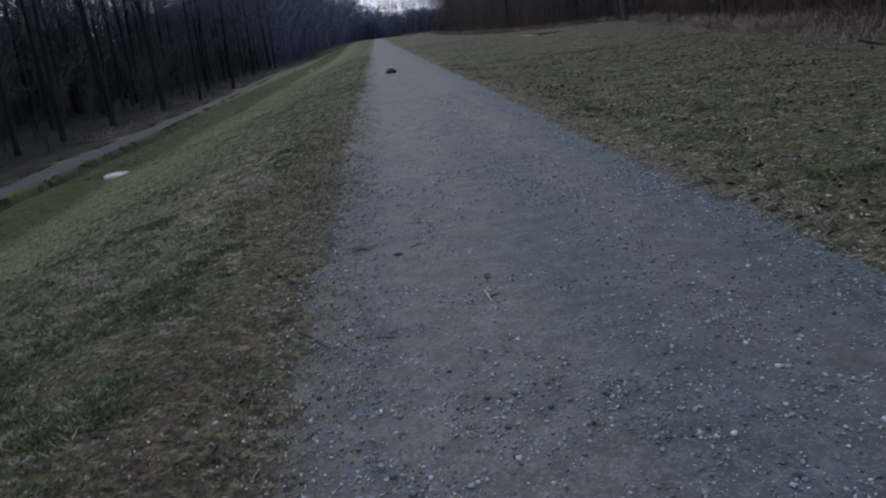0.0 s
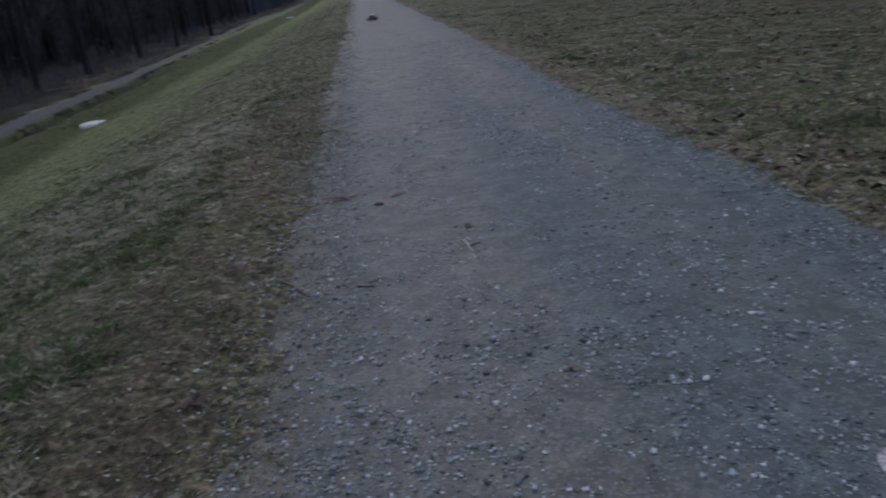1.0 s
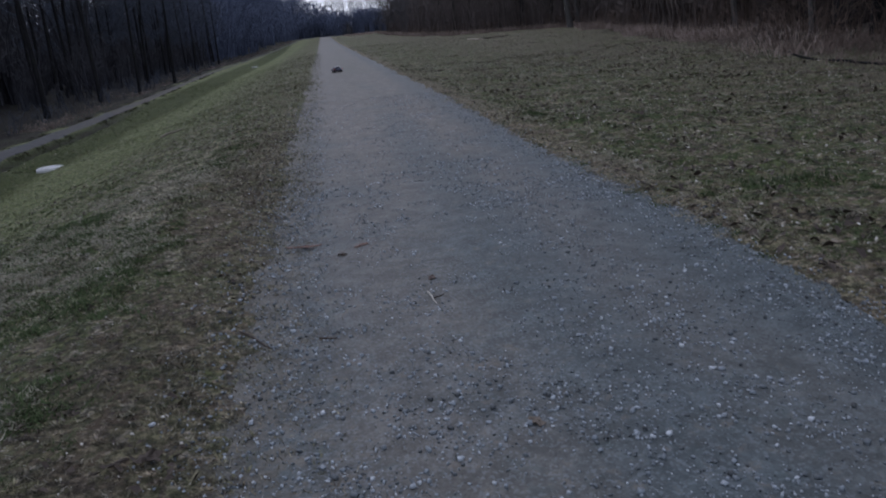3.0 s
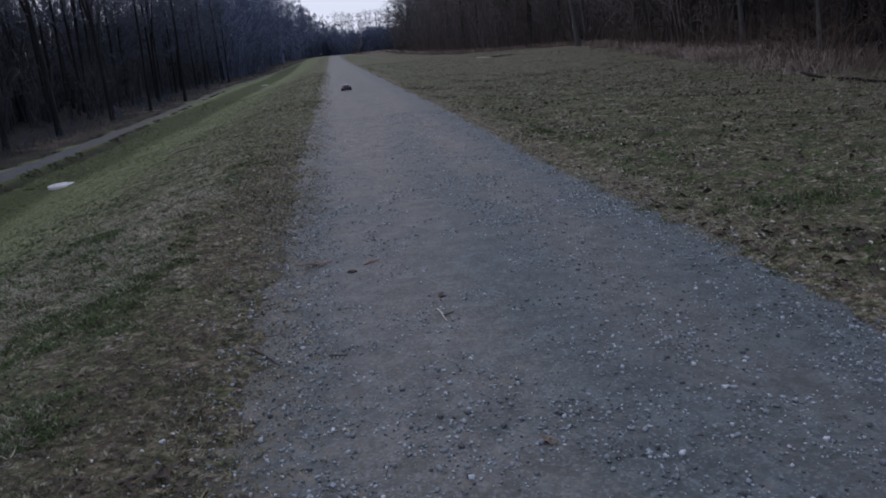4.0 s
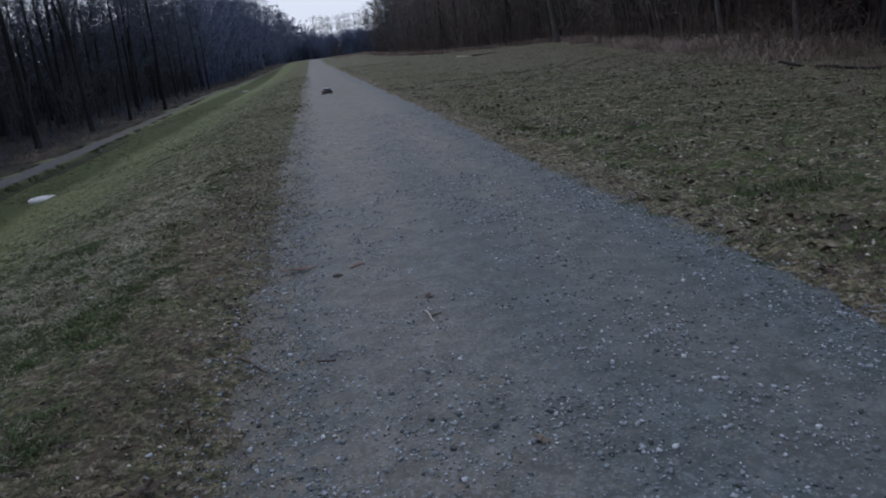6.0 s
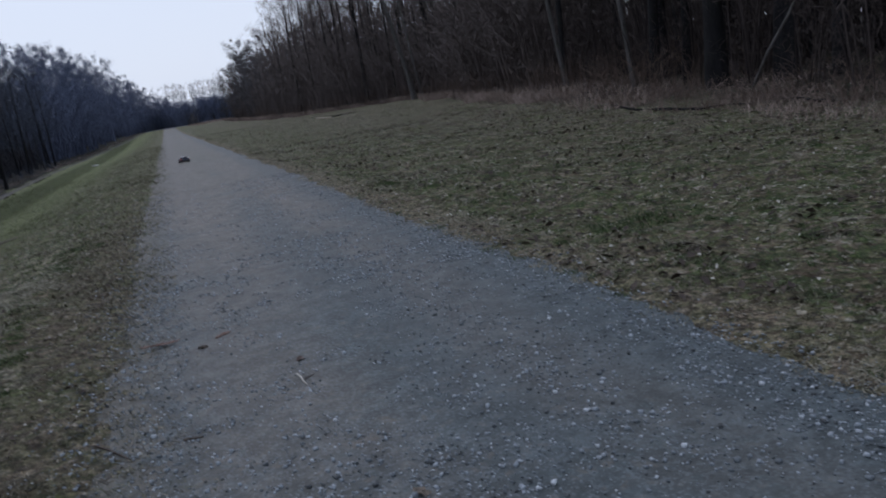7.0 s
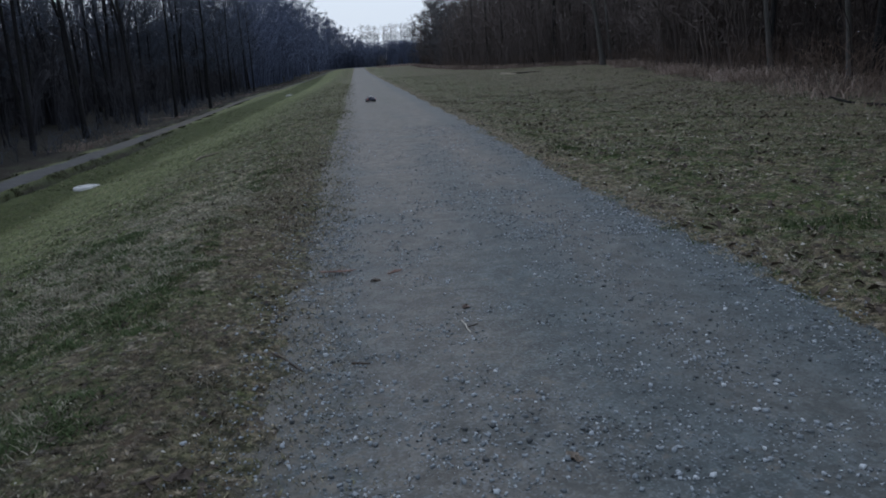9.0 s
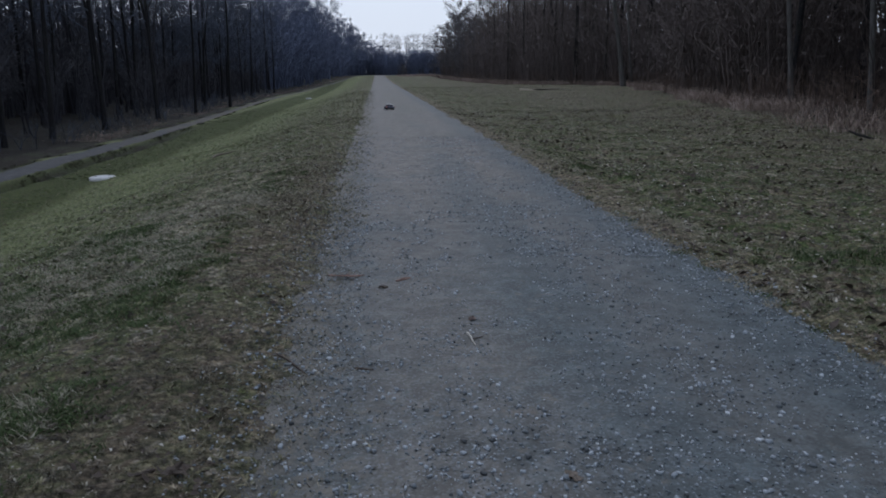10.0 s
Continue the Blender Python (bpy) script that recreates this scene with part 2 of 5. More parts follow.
def path_material():
    m = Nodes("rolled_gravel", 0.72, spec=0.48)
    x, y = m.axis("X"), m.axis("Y")
    n = m.nt.nodes.new("ShaderNodeRGBToBW")
    m.link(m.cells(95, "Color"), n.inputs["Color"])
    speck = n.outputs["Val"]
    patch = m.noise(0.9, 5, 0.65)
    mid = m.noise(6.5, 5, 0.7)
    fine = m.noise(48, 5, 0.7)
    tone = m.math("ADD", m.math("MULTIPLY", mid, 0.6), m.math("MULTIPLY", fine, 0.4))
    grey = m.ramp(tone, (0.36, (0.020, 0.028, 0.031)), (0.5, (0.045, 0.061, 0.068)), (0.64, (0.088, 0.115, 0.130)))
    earth = m.ramp(tone, (0.34, (0.066, 0.056, 0.046)), (0.5, (0.130, 0.113, 0.097)), (0.66, (0.24, 0.216, 0.190)))
    # Two worn brownish tracks and brown stains between greyer borders.
    wob = m.math("ADD", x, m.math("MULTIPLY", m.noise(0.35, 2), 0.5))
    track = m.math("MAXIMUM", m.math("MULTIPLY", m.span(wob, -0.1, 0.3), m.span(wob, 1.2, 0.7)), m.math("MULTIPLY", m.span(wob, 1.35, 1.65), m.span(wob, 2.2, 1.85)))
    dirt = m.math("ADD", m.math("MULTIPLY", track, 0.5), m.math("MULTIPLY", m.span(y, 3, 18, 0.12, 1.0), m.span(x, 2.1, 1.2, 0.4, 1.0)))
    dirt = m.math("MULTIPLY", dirt, m.span(patch, 0.30, 0.54, 0.2, 1.0))
    col = m.mix(dirt, grey, earth)
    # Damp dark stains, brown and grey-green mottling.
    col = m.mix(m.span(m.noise(2.6, 6, 0.72), 0.50, 0.63, 0, 0.55), col, (0.048, 0.050, 0.047))
    col = m.mix(m.span(m.noise(13, 5, 0.7), 0.54, 0.66, 0, 0.6), col, (0.126, 0.102, 0.079))
    col = m.mix(m.span(m.noise(9.5, 5, 0.7), 0.53, 0.66, 0, 0.5), col, (0.060, 0.082, 0.084))
    # Broad olive-brown stains along the middle, further off.
    col = m.mix(m.math("MULTIPLY", m.math("MULTIPLY", m.span(y, 10, 30), m.span(m.noise(0.5, 5, 0.65), 0.42, 0.58)), m.math("MULTIPLY", m.span(x, 0.0, 0.6, 0.0, 0.6), m.span(x, 2.1, 1.5))), col, m.mix(m.span(tone, 0.36, 0.64), (0.062, 0.060, 0.044), (0.140, 0.130, 0.098)))
    # Small embedded grains: mostly dull, a few pale or dark.
    col = m.mix(m.span(speck, 0.68, 0.76, 0, 0.32), col, (0.205, 0.228, 0.255))
    col = m.mix(m.span(speck, 0.36, 0.28, 0, 0.3), col, (0.040, 0.039, 0.038))
    col = m.mix(m.math("MULTIPLY", m.math("MULTIPLY", m.span(x, 0.3, 1.9), m.span(y, 8, 3)), m.span(patch, 0.30, 0.60, 0.25, 0.6)), col, m.mix(m.span(tone, 0.38, 0.62), (0.028, 0.037, 0.040), (0.078, 0.098, 0.108)))
    dapple = m.noise(9, 6, 0.75)
    lean = m.math("MAXIMUM", m.span(x, 0.28, -0.42, -0.30, 0.16, False), m.span(x, 2.16, 2.55, -0.30, 0.16, False))
    weedy = m.span(m.math("ADD", dapple, lean), 0.48, 0.62)
    col = m.mix(m.math("MULTIPLY", weedy, 0.75), col, m.mix(m.span(tone, 0.38, 0.62), (0.050, 0.045, 0.036), (0.142, 0.126, 0.104)))
    h = m.math("ADD", m.math("MULTIPLY", m.cells(95), -0.25), fine)
    return m.done(col, m.math("ADD", h, m.math("MULTIPLY", mid, 1.5)), 0.7, 0.008)


def lower_path_material():
    m = Nodes("old_grey_asphalt", 0.85, spec=0.3)
    col = m.ramp(m.noise(3, 6, 0.7), (0.3, (0.034, 0.035, 0.039)), (0.7, (0.076, 0.079, 0.087)))
    # Further off it is strewn with leaf mould.
    col = m.mix(m.math("MULTIPLY", m.span(m.axis("Y"), 22, 46, 0.15, 0.8), m.span(m.noise(1.1, 4, 0.65), 0.36, 0.52)), col, (0.098, 0.083, 0.068))
    return m.done(col, m.noise(60, 4), 0.5, 0.01)


def stone_material(piece):
    m = Nodes("chipped_stone", 0.75, spec=0.35)
    r = m.each() if piece else m.island()
    col = m.ramp(r, (0.0, (0.046, 0.050, 0.053)), (0.12, (0.094, 0.106, 0.115)), (0.5, (0.190, 0.216, 0.240)), (0.85, (0.33, 0.362, 0.396)), (1.0, (0.50, 0.525, 0.555)))
    col = m.mix(m.span(m.noise(90, 4), 0.5, 0.75, 0, 0.4), col, (0.10, 0.095, 0.09))
    return m.done(col, m.noise(220, 3), 0.4, 0.003)


def bark_material(name, dark, light, moss=0.0):
    m = Nodes(name, 0.92, spec=0.15)
    v = m.stretch(6, 6, 1.0)
    ridges = m.noise(3.0, 6, 0.7, v)
    col = m.ramp(ridges, (0.32, dark), (0.68, light))
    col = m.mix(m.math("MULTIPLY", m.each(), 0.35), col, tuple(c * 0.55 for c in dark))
    if moss:
        col = m.mix(m.span(m.noise(1.3, 3), 0.5, 0.7, 0, moss), col, (0.055, 0.065, 0.03))
    return m.done(col, ridges, 0.9, 0.02)


def twig_material(name, a, b):
    m = Nodes(name, 0.85, spec=0.15)
    col = m.mix(m.island(), a, b)
    return m.done(col)


def plain(name, base, rough=0.6, spec=0.4, vary=0.25, scale=30, metal=0.0, bump=0.0):
    m = Nodes(name, rough, metal, spec)
    n = m.noise(scale, 5, 0.65)
    col = m.mix(m.span(n, 0.3, 0.72), tuple(c * (1 - vary) for c in base), tuple(min(1.0, c * (1 + vary)) for c in base))
    return m.done(col, n if bump else None, bump, 0.004)


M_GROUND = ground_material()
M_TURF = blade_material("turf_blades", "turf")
M_DRY = blade_material("withered_grass", "dry")
M_PATH = path_material()
M_LOWER = lower_path_material()
M_STONES = stone_material(False)
M_STONE = stone_material(True)
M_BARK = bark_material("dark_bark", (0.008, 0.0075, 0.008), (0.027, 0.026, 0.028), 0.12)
M_BARK_GREY = bark_material("grey_bark", (0.060, 0.056, 0.054), (0.155, 0.145, 0.140), 0.3)
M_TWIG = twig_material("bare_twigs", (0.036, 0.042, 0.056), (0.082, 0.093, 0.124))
# Undergrowth twigs: the shade of the crowns is put into these darker copies.
M_TWIG_SHADED = twig_material("shaded_twigs", (0.028, 0.028, 0.032), (0.068, 0.067, 0.078))
M_TWIG_RED_SHADED = twig_material("shaded_reddish_twigs", (0.030, 0.024, 0.023), (0.080, 0.063, 0.058))
M_TWIG_WARM = twig_material("reddish_twigs", (0.066, 0.055, 0.052), (0.156, 0.128, 0.119))
# Far twigs: distance haze is put into these paler blue and grey colours.
M_TWIG_HAZE_BLUE = twig_material("hazed_blue_twigs", (0.064, 0.077, 0.116), (0.128, 0.149, 0.216))
M_TWIG_HAZE_DUN = twig_material("hazed_dun_twigs", (0.060, 0.057, 0.060), (0.125, 0.118, 0.124))
M_CANE = twig_material("bramble_canes", (0.060, 0.043, 0.037), (0.180, 0.132, 0.108))
M_TUFT = twig_material("dark_green_tuft", (0.032, 0.050, 0.020), (0.075, 0.100, 0.042))
M_SEDGE = twig_material("dark_sedge", (0.012, 0.012, 0.008), (0.042, 0.044, 0.024))
M_STRAW = twig_material("bleached_straw", (0.15, 0.135, 0.10), (0.36, 0.335, 0.265))
M_CONCRETE = plain("pale_concrete", (0.46, 0.46, 0.46), 0.8, 0.3, 0.14, 9, bump=0.4)
M_WOOD_DEAD = plain("weathered_dead_wood", (0.44, 0.38, 0.31), 0.9, 0.2, 0.4, 16, bump=0.7)
M_LEAF = plain("dead_leaf", (0.150, 0.124, 0.102), 0.8, 0.25, 0.35, 40, bump=0.5)
M_LEAF_DARK = plain("rotten_leaf", (0.052, 0.038, 0.030), 0.7, 0.3, 0.4, 40, bump=0.5)
M_LEAF_PALE = plain("bleached_leaf", (0.40, 0.375, 0.335), 0.8, 0.25, 0.25, 40)
M_BARKCHIP = plain("rusty_bark", (0.140, 0.106, 0.094), 0.9, 0.2, 0.4, 30, bump=0.6)
M_BARKRED = plain("red_bark", (0.155, 0.100, 0.085), 0.9, 0.2, 0.35, 30, bump=0.6)
M_PAPER = plain("crumpled_paper", (0.27, 0.26, 0.275), 0.6, 0.4, 0.8, 55, bump=0.9)


# ---------------------------------------------------------------- mesh helpers
def mesh_of(name, verts, faces, material, smooth=False):
    """A mesh from arrays; faces may be an array of equal faces or a list."""
    me = bpy.data.meshes.new(name)
    if isinstance(faces, np.ndarray):
        verts = np.asarray(verts, np.float32)
        n, k = faces.shape
        me.vertices.add(len(verts))
        me.vertices.foreach_set("co", verts.ravel())
        me.loops.add(n * k)
        me.loops.foreach_set("vertex_index", faces.astype(np.int32).ravel())
        me.polygons.add(n)
        me.polygons.foreach_set("loop_start", np.arange(0, n * k, k, dtype=np.int32))
        me.update(calc_edges=True)
    else:
        me.from_pydata([tuple(v) for v in verts], [], faces)
        me.update()
    me.materials.append(material)
    if smooth:
        me.polygons.foreach_set("use_smooth", np.ones(len(me.polygons), bool))
    return me


def part(name, bm, material, parent, label=""):
    me = bpy.data.meshes.new(name)
    bm.normal_update()
    bm.to_mesh(me)
    bm.free()
    me.materials.append(material)
    ob = new(name, me)
    ob.parent = parent
    if label:
        tagged(ob, label)
    return ob


def step(x, a, b):
    t = np.clip((np.asarray(x, float) - a) / (b - a), 0, 1)
    return t * t * (3 - 2 * t)


class Field:
    """Smooth value noise over the plan."""

    def __init__(self, seed, n=64):
        self.n, self.g = n, np.random.RandomState(seed).rand(n, n)

    def __call__(self, x, y, size):
        x, y = np.asarray(x, float) / size + 1000.0, np.asarray(y, float) / size + 1000.0
        i, j = np.floor(x).astype(int), np.floor(y).astype(int)
        u, v = x - i, y - j
        u, v = u * u * (3 - 2 * u), v * v * (3 - 2 * v)
        g, n = self.g, self.n
        a = g[i % n, j % n] * (1 - u) + g[(i + 1) % n, j % n] * u
        b = g[i % n, (j + 1) % n] * (1 - u) + g[(i + 1) % n, (j + 1) % n] * u
        return a * (1 - v) + b * v - 0.5


FIELD = Field(3)

PATH_LEFT, PATH_RIGHT, PATH_END = -0.34, 2.2, 232.0


def wood_right(y):
    """The edge of the right-hand wood."""
    return np.interp(y, [-40, 8, 14, 21, 30, 45, 57, 65, 72, 80, 98, 160, 240], [9.5, 9.5, 10.5, 12.0, 14.0, 16.6, 19.3, 19.3, 15.6, 14.2, 13.4, 13.6, 13.8])


def wood_left(y):
    return np.interp(y, [-40, 20, 35, 50, 65, 80, 100, 140, 166, 188, 215, 270], [-13.6, -13.5, -13.2, -13.0, -13.5, -14.2, -14.2, -13.8, -12.5, -11.2, -9.0, -4.0])


def lower_middle(y):
    return np.interp(y, [-40, 20, 34, 46, 60, 79, 97, 130, 157, 185, 225, 260], [-10.0, -10.0, -9.95, -10.2, -10.7, -11.3, -11.3, -10.6, -9.2, -7.4, -5.4, -2.6])


def edge_left(y):
    return PATH_LEFT + 0.16 * FIELD(7.0, y, 1.3) + 0.10 * FIELD(3.0, y, 0.3)


def edge_right(y):
    return PATH_RIGHT + 0.16 * FIELD(17.0, y, 1.5) + 0.13 * FIELD(23.0, y, 0.3)


def rise(y):
    """The dyke climbs a little towards its far end."""
    return 0.7 * step(y, 110, 240)


def land(x, y):
    """The height of the land without the path's bed."""
    x, y = np.broadcast_arrays(np.asarray(x, float), np.asarray(y, float))
    t = np.clip((-1.3 - x) / 5.6, 0, 1)
    # The low land on the left climbs to meet the dyke at its end.
    depth = np.interp(y, [115, 157, 185, 225, 245], [1.4, 1.1, 0.62, 0.22, 0.1])
    z = -depth * (0.72 * t + 0.28 * t * t * (3 - 2 * t))
    z = z - 0.34 * np.exp(-((x - lower_middle(y) - 1.0) / 0.28) ** 2) * (1 - step(y, 24, 44))
    z = z + 0.25 * step(-x, 12, 20)
    z = z + 0.28 * step(x, 7, 17) + rise(y)
    rough = step(np.abs(x - 0.9), 1.2, 2.4) * (1 - 0.9 * np.exp(-((x - lower_middle(y)) / 1.7) ** 2))
    z = z + rough * (0.16 * FIELD(x, y, 3.1) + 0.07 * FIELD(x, y, 0.9)) + (0.055 * FIELD(x + 50, y, 0.31) + 0.035 * FIELD(x + 80, y, 0.14)) * (0.25 + 0.75 * rough)
    return z


def turf(x, y):
    """The height of the ground sheet."""
    inside = step(x, edge_left(y) - 0.38, edge_left(y) + 0.26) * step(-np.asarray(x, float), -edge_right(y) - 0.2, -edge_right(y) + 0.2) * (np.asarray(y) < PATH_END)
    rim = 4 * inside * (1 - inside)
    return land(x, y) + 0.020 - 0.075 * inside + rim * (0.030 * FIELD(x, y, 0.17) + 0.022 * FIELD(x + 7, y, 0.09))


def bed(x, y):
    """The height of the gravel path."""
    x = np.asarray(x, float)
    z = 0.004 + rise(y) + 0.012 * np.clip(1 - ((x - 0.88) / 1.35) ** 2, -1.5, 1)
    z = z - 0.035 * step(np.abs(x - 0.88), 1.32, 1.75)
    return z + 0.03 * FIELD(x, y, 0.8) + 0.012 * FIELD(x, y, 0.14) + 0.006 * FIELD(x + 9, y, 0.05)


def surface(x, y):
    """The height of whatever lies uppermost: turf or gravel."""
    x, y = np.asarray(x, float), np.asarray(y, float)
    return np.where((x > -0.85) & (x < 2.6) & (y < PATH_END), np.maximum(turf(x, y), bed(x, y)), turf(x, y))


def steps(*spans):
    """Coordinates from stretches of (from, to, spacing)."""
    out = []
    for a, b, d in spans:
        out.append(np.linspace(a, b, max(2, int(round(abs(b - a) / d)) + 1))[:-1])
    return np.concatenate(out + [np.array([spans[-1][1]])])


def sheet(xs, ys):
    gx, gy = np.meshgrid(xs, ys)
    n, m = len(ys), len(xs)
    i = (np.arange(n - 1)[:, None] * m + np.arange(m - 1)[None]).ravel()
    return gx, gy, np.stack([i, i + 1, i + m + 1, i + m], 1)


# ---------------------------------------------------------------- ground and paths
def build_ground():
    xs = steps((-1600, -200, 200), (-200, -40, 16), (-40, -14, 1.0), (-14, -8, 0.15), (-8, -4, 0.25), (-4, 5, 0.085), (5, 12, 0.22), (12, 40, 1.0), (40, 200, 16), (200, 1600, 200))
    ys = steps((-1600, -200, 200), (-200, -20, 15), (-20, 0, 0.8), (0, 9, 0.085), (9, 25, 0.16), (25, 80, 0.7), (80, 300, 4), (300, 1600, 130))
    gx, gy, faces = sheet(xs, ys)
    gz = turf(gx, gy)
    me = mesh_of("ground", np.stack([gx, gy, gz], -1).reshape(-1, 3), faces, M_GROUND, True)
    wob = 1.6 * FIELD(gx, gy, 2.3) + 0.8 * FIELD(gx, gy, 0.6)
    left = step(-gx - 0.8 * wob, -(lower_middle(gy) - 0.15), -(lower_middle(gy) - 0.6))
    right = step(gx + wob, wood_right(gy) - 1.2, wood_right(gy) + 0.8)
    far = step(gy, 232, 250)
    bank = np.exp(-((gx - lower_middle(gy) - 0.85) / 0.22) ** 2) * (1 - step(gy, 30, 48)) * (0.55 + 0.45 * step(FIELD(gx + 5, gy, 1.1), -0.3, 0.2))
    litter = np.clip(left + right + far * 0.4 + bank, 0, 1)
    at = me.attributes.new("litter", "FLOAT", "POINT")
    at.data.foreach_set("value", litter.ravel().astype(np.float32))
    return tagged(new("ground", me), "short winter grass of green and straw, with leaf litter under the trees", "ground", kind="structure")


def build_path():
    xs = steps((-0.85, 2.6, 0.045))
    ys = steps((-40, -2, 1.5), (-2, 7, 0.045), (7, 16, 0.09), (16, 60, 0.5), (60, PATH_END, 3))
    gx, gy, faces = sheet(xs, ys)
    me = mesh_of("gravel_path", np.stack([gx, gy, bed(gx, gy)], -1).reshape(-1, 3), faces, M_PATH, True)
    return tagged(new("gravel_path", me), "straight grey gravel path with brownish worn tracks", "path", kind="structure")


def build_lower_path():
    us = np.linspace(-1, 1, 13)
    ys = steps((-30, 10, 2), (10, 60, 0.5), (60, 260, 4))
    gu, gy, faces = sheet(us, ys)
    half = np.interp(gy, [0, 30, 60, 120], [0.60, 0.52, 0.38, 0.32]) + 0.14 * FIELD(gu * 3, gy, 2.6) + 0.22 * FIELD(np.sign(gu) * 40, gy, 0.9)
    gx = lower_middle(gy) + gu * half
    gz = land(gx, gy) + 0.05 - 0.07 * np.abs(gu) ** 6
    me = mesh_of("lower_path", np.stack([gx, gy, gz], -1).reshape(-1, 3), faces, M_LOWER, True)
    return tagged(new("lower_path", me), "narrow grey lane at the foot of the grass bank", "path", kind="structure")


ground = build_ground()
path = build_path()
lower = build_lower_path()


# ---------------------------------------------------------------- plants: generators
class Wood:
    """Collects tapered tubes and twigs."""

    def __init__(self):
        self.v, self.f, self.t, self.n = [], [], [], 0

    def tube(self, pts, radii, sides):
        pts = np.asarray(pts, float)
        d = np.gradient(pts, axis=0)
        d /= np.linalg.norm(d, axis=1)[:, None] + 1e-9
        ref = np.array([1.0, 0, 0]) if abs(d[0][2]) > 0.8 else np.array([0, 0, 1.0])
        u = np.cross(d, ref)
        u /= np.linalg.norm(u, axis=1)[:, None] + 1e-9
        w = np.cross(d, u)
        a = np.arange(sides) * 2 * math.pi / sides
        ring = pts[:, None] + np.asarray(radii)[:, None, None] * (np.cos(a)[None, :, None] * u[:, None] + np.sin(a)[None, :, None] * w[:, None])
        k = len(pts)
        self.v.append(ring.reshape(-1, 3))
        i = np.arange(k - 1)[:, None] * sides
        j = np.arange(sides)[None]
        q = np.stack([i + j, i + (j + 1) % sides, i + sides + (j + 1) % sides, i + sides + j], -1).reshape(-1, 4)
        self.f.append(q + self.n)
        self.n += k * sides

    def thorns(self, base, tip, r):
        """Many three-sided straight twigs at once, as quads that close at the tip."""
        base, tip = np.asarray(base, float), np.asarray(tip, float)
        m = len(base)
        d = tip - base
        d /= np.linalg.norm(d, axis=1)[:, None] + 1e-9
        ref = np.where(np.abs(d[:, 2:3]) > 0.8, np.array([[1.0, 0, 0]]), np.array([[0, 0, 1.0]]))
        u = np.cross(d, ref)
        u /= np.linalg.norm(u, axis=1)[:, None] + 1e-9
        w = np.cross(d, u)
        r = np.broadcast_to(np.asarray(r, float), (m,))[:, None]
        vs = np.stack([base + r * u, base + r * (-0.5 * u + 0.87 * w), base + r * (-0.5 * u - 0.87 * w), tip], 1)
        self.v.append(vs.reshape(-1, 3))
        o = self.n + np.arange(m) * 4
        self.t.append(np.concatenate([np.stack([o + a, o + b, o + 3], 1) for a, b in ((0, 1), (1, 2), (2, 0))]))
        self.n += 4 * m

    def sprays(self, origin, reach, r, rng_):
        """Fine twig ends in every direction, one narrow sliver each."""
        m = len(origin)
        d = rng_.normal(0, 1, (m, 3)) + (0, 0, 0.35)
        d /= np.linalg.norm(d, axis=1)[:, None]
        w = np.cross(d, rng_.normal(0, 1, (m, 3)))
        w /= np.linalg.norm(w, axis=1)[:, None] + 1e-9
        o = origin
        vs = np.stack([o - w * r, o + w * r, o + d * reach[:, None]], 1)
        self.v.append(vs.reshape(-1, 3))
        self.t.append(self.n + np.arange(m)[:, None] * 3 + [[0, 1, 2]])
        self.n += 3 * m

    def mesh(self, name, material):
        v = np.concatenate(self.v)
        tri = [np.concatenate([q[:, [0, 1, 2]], q[:, [0, 2, 3]]]) for q in self.f]
        tri += self.t
        return mesh_of(name, v, np.concatenate(tri), material, True)


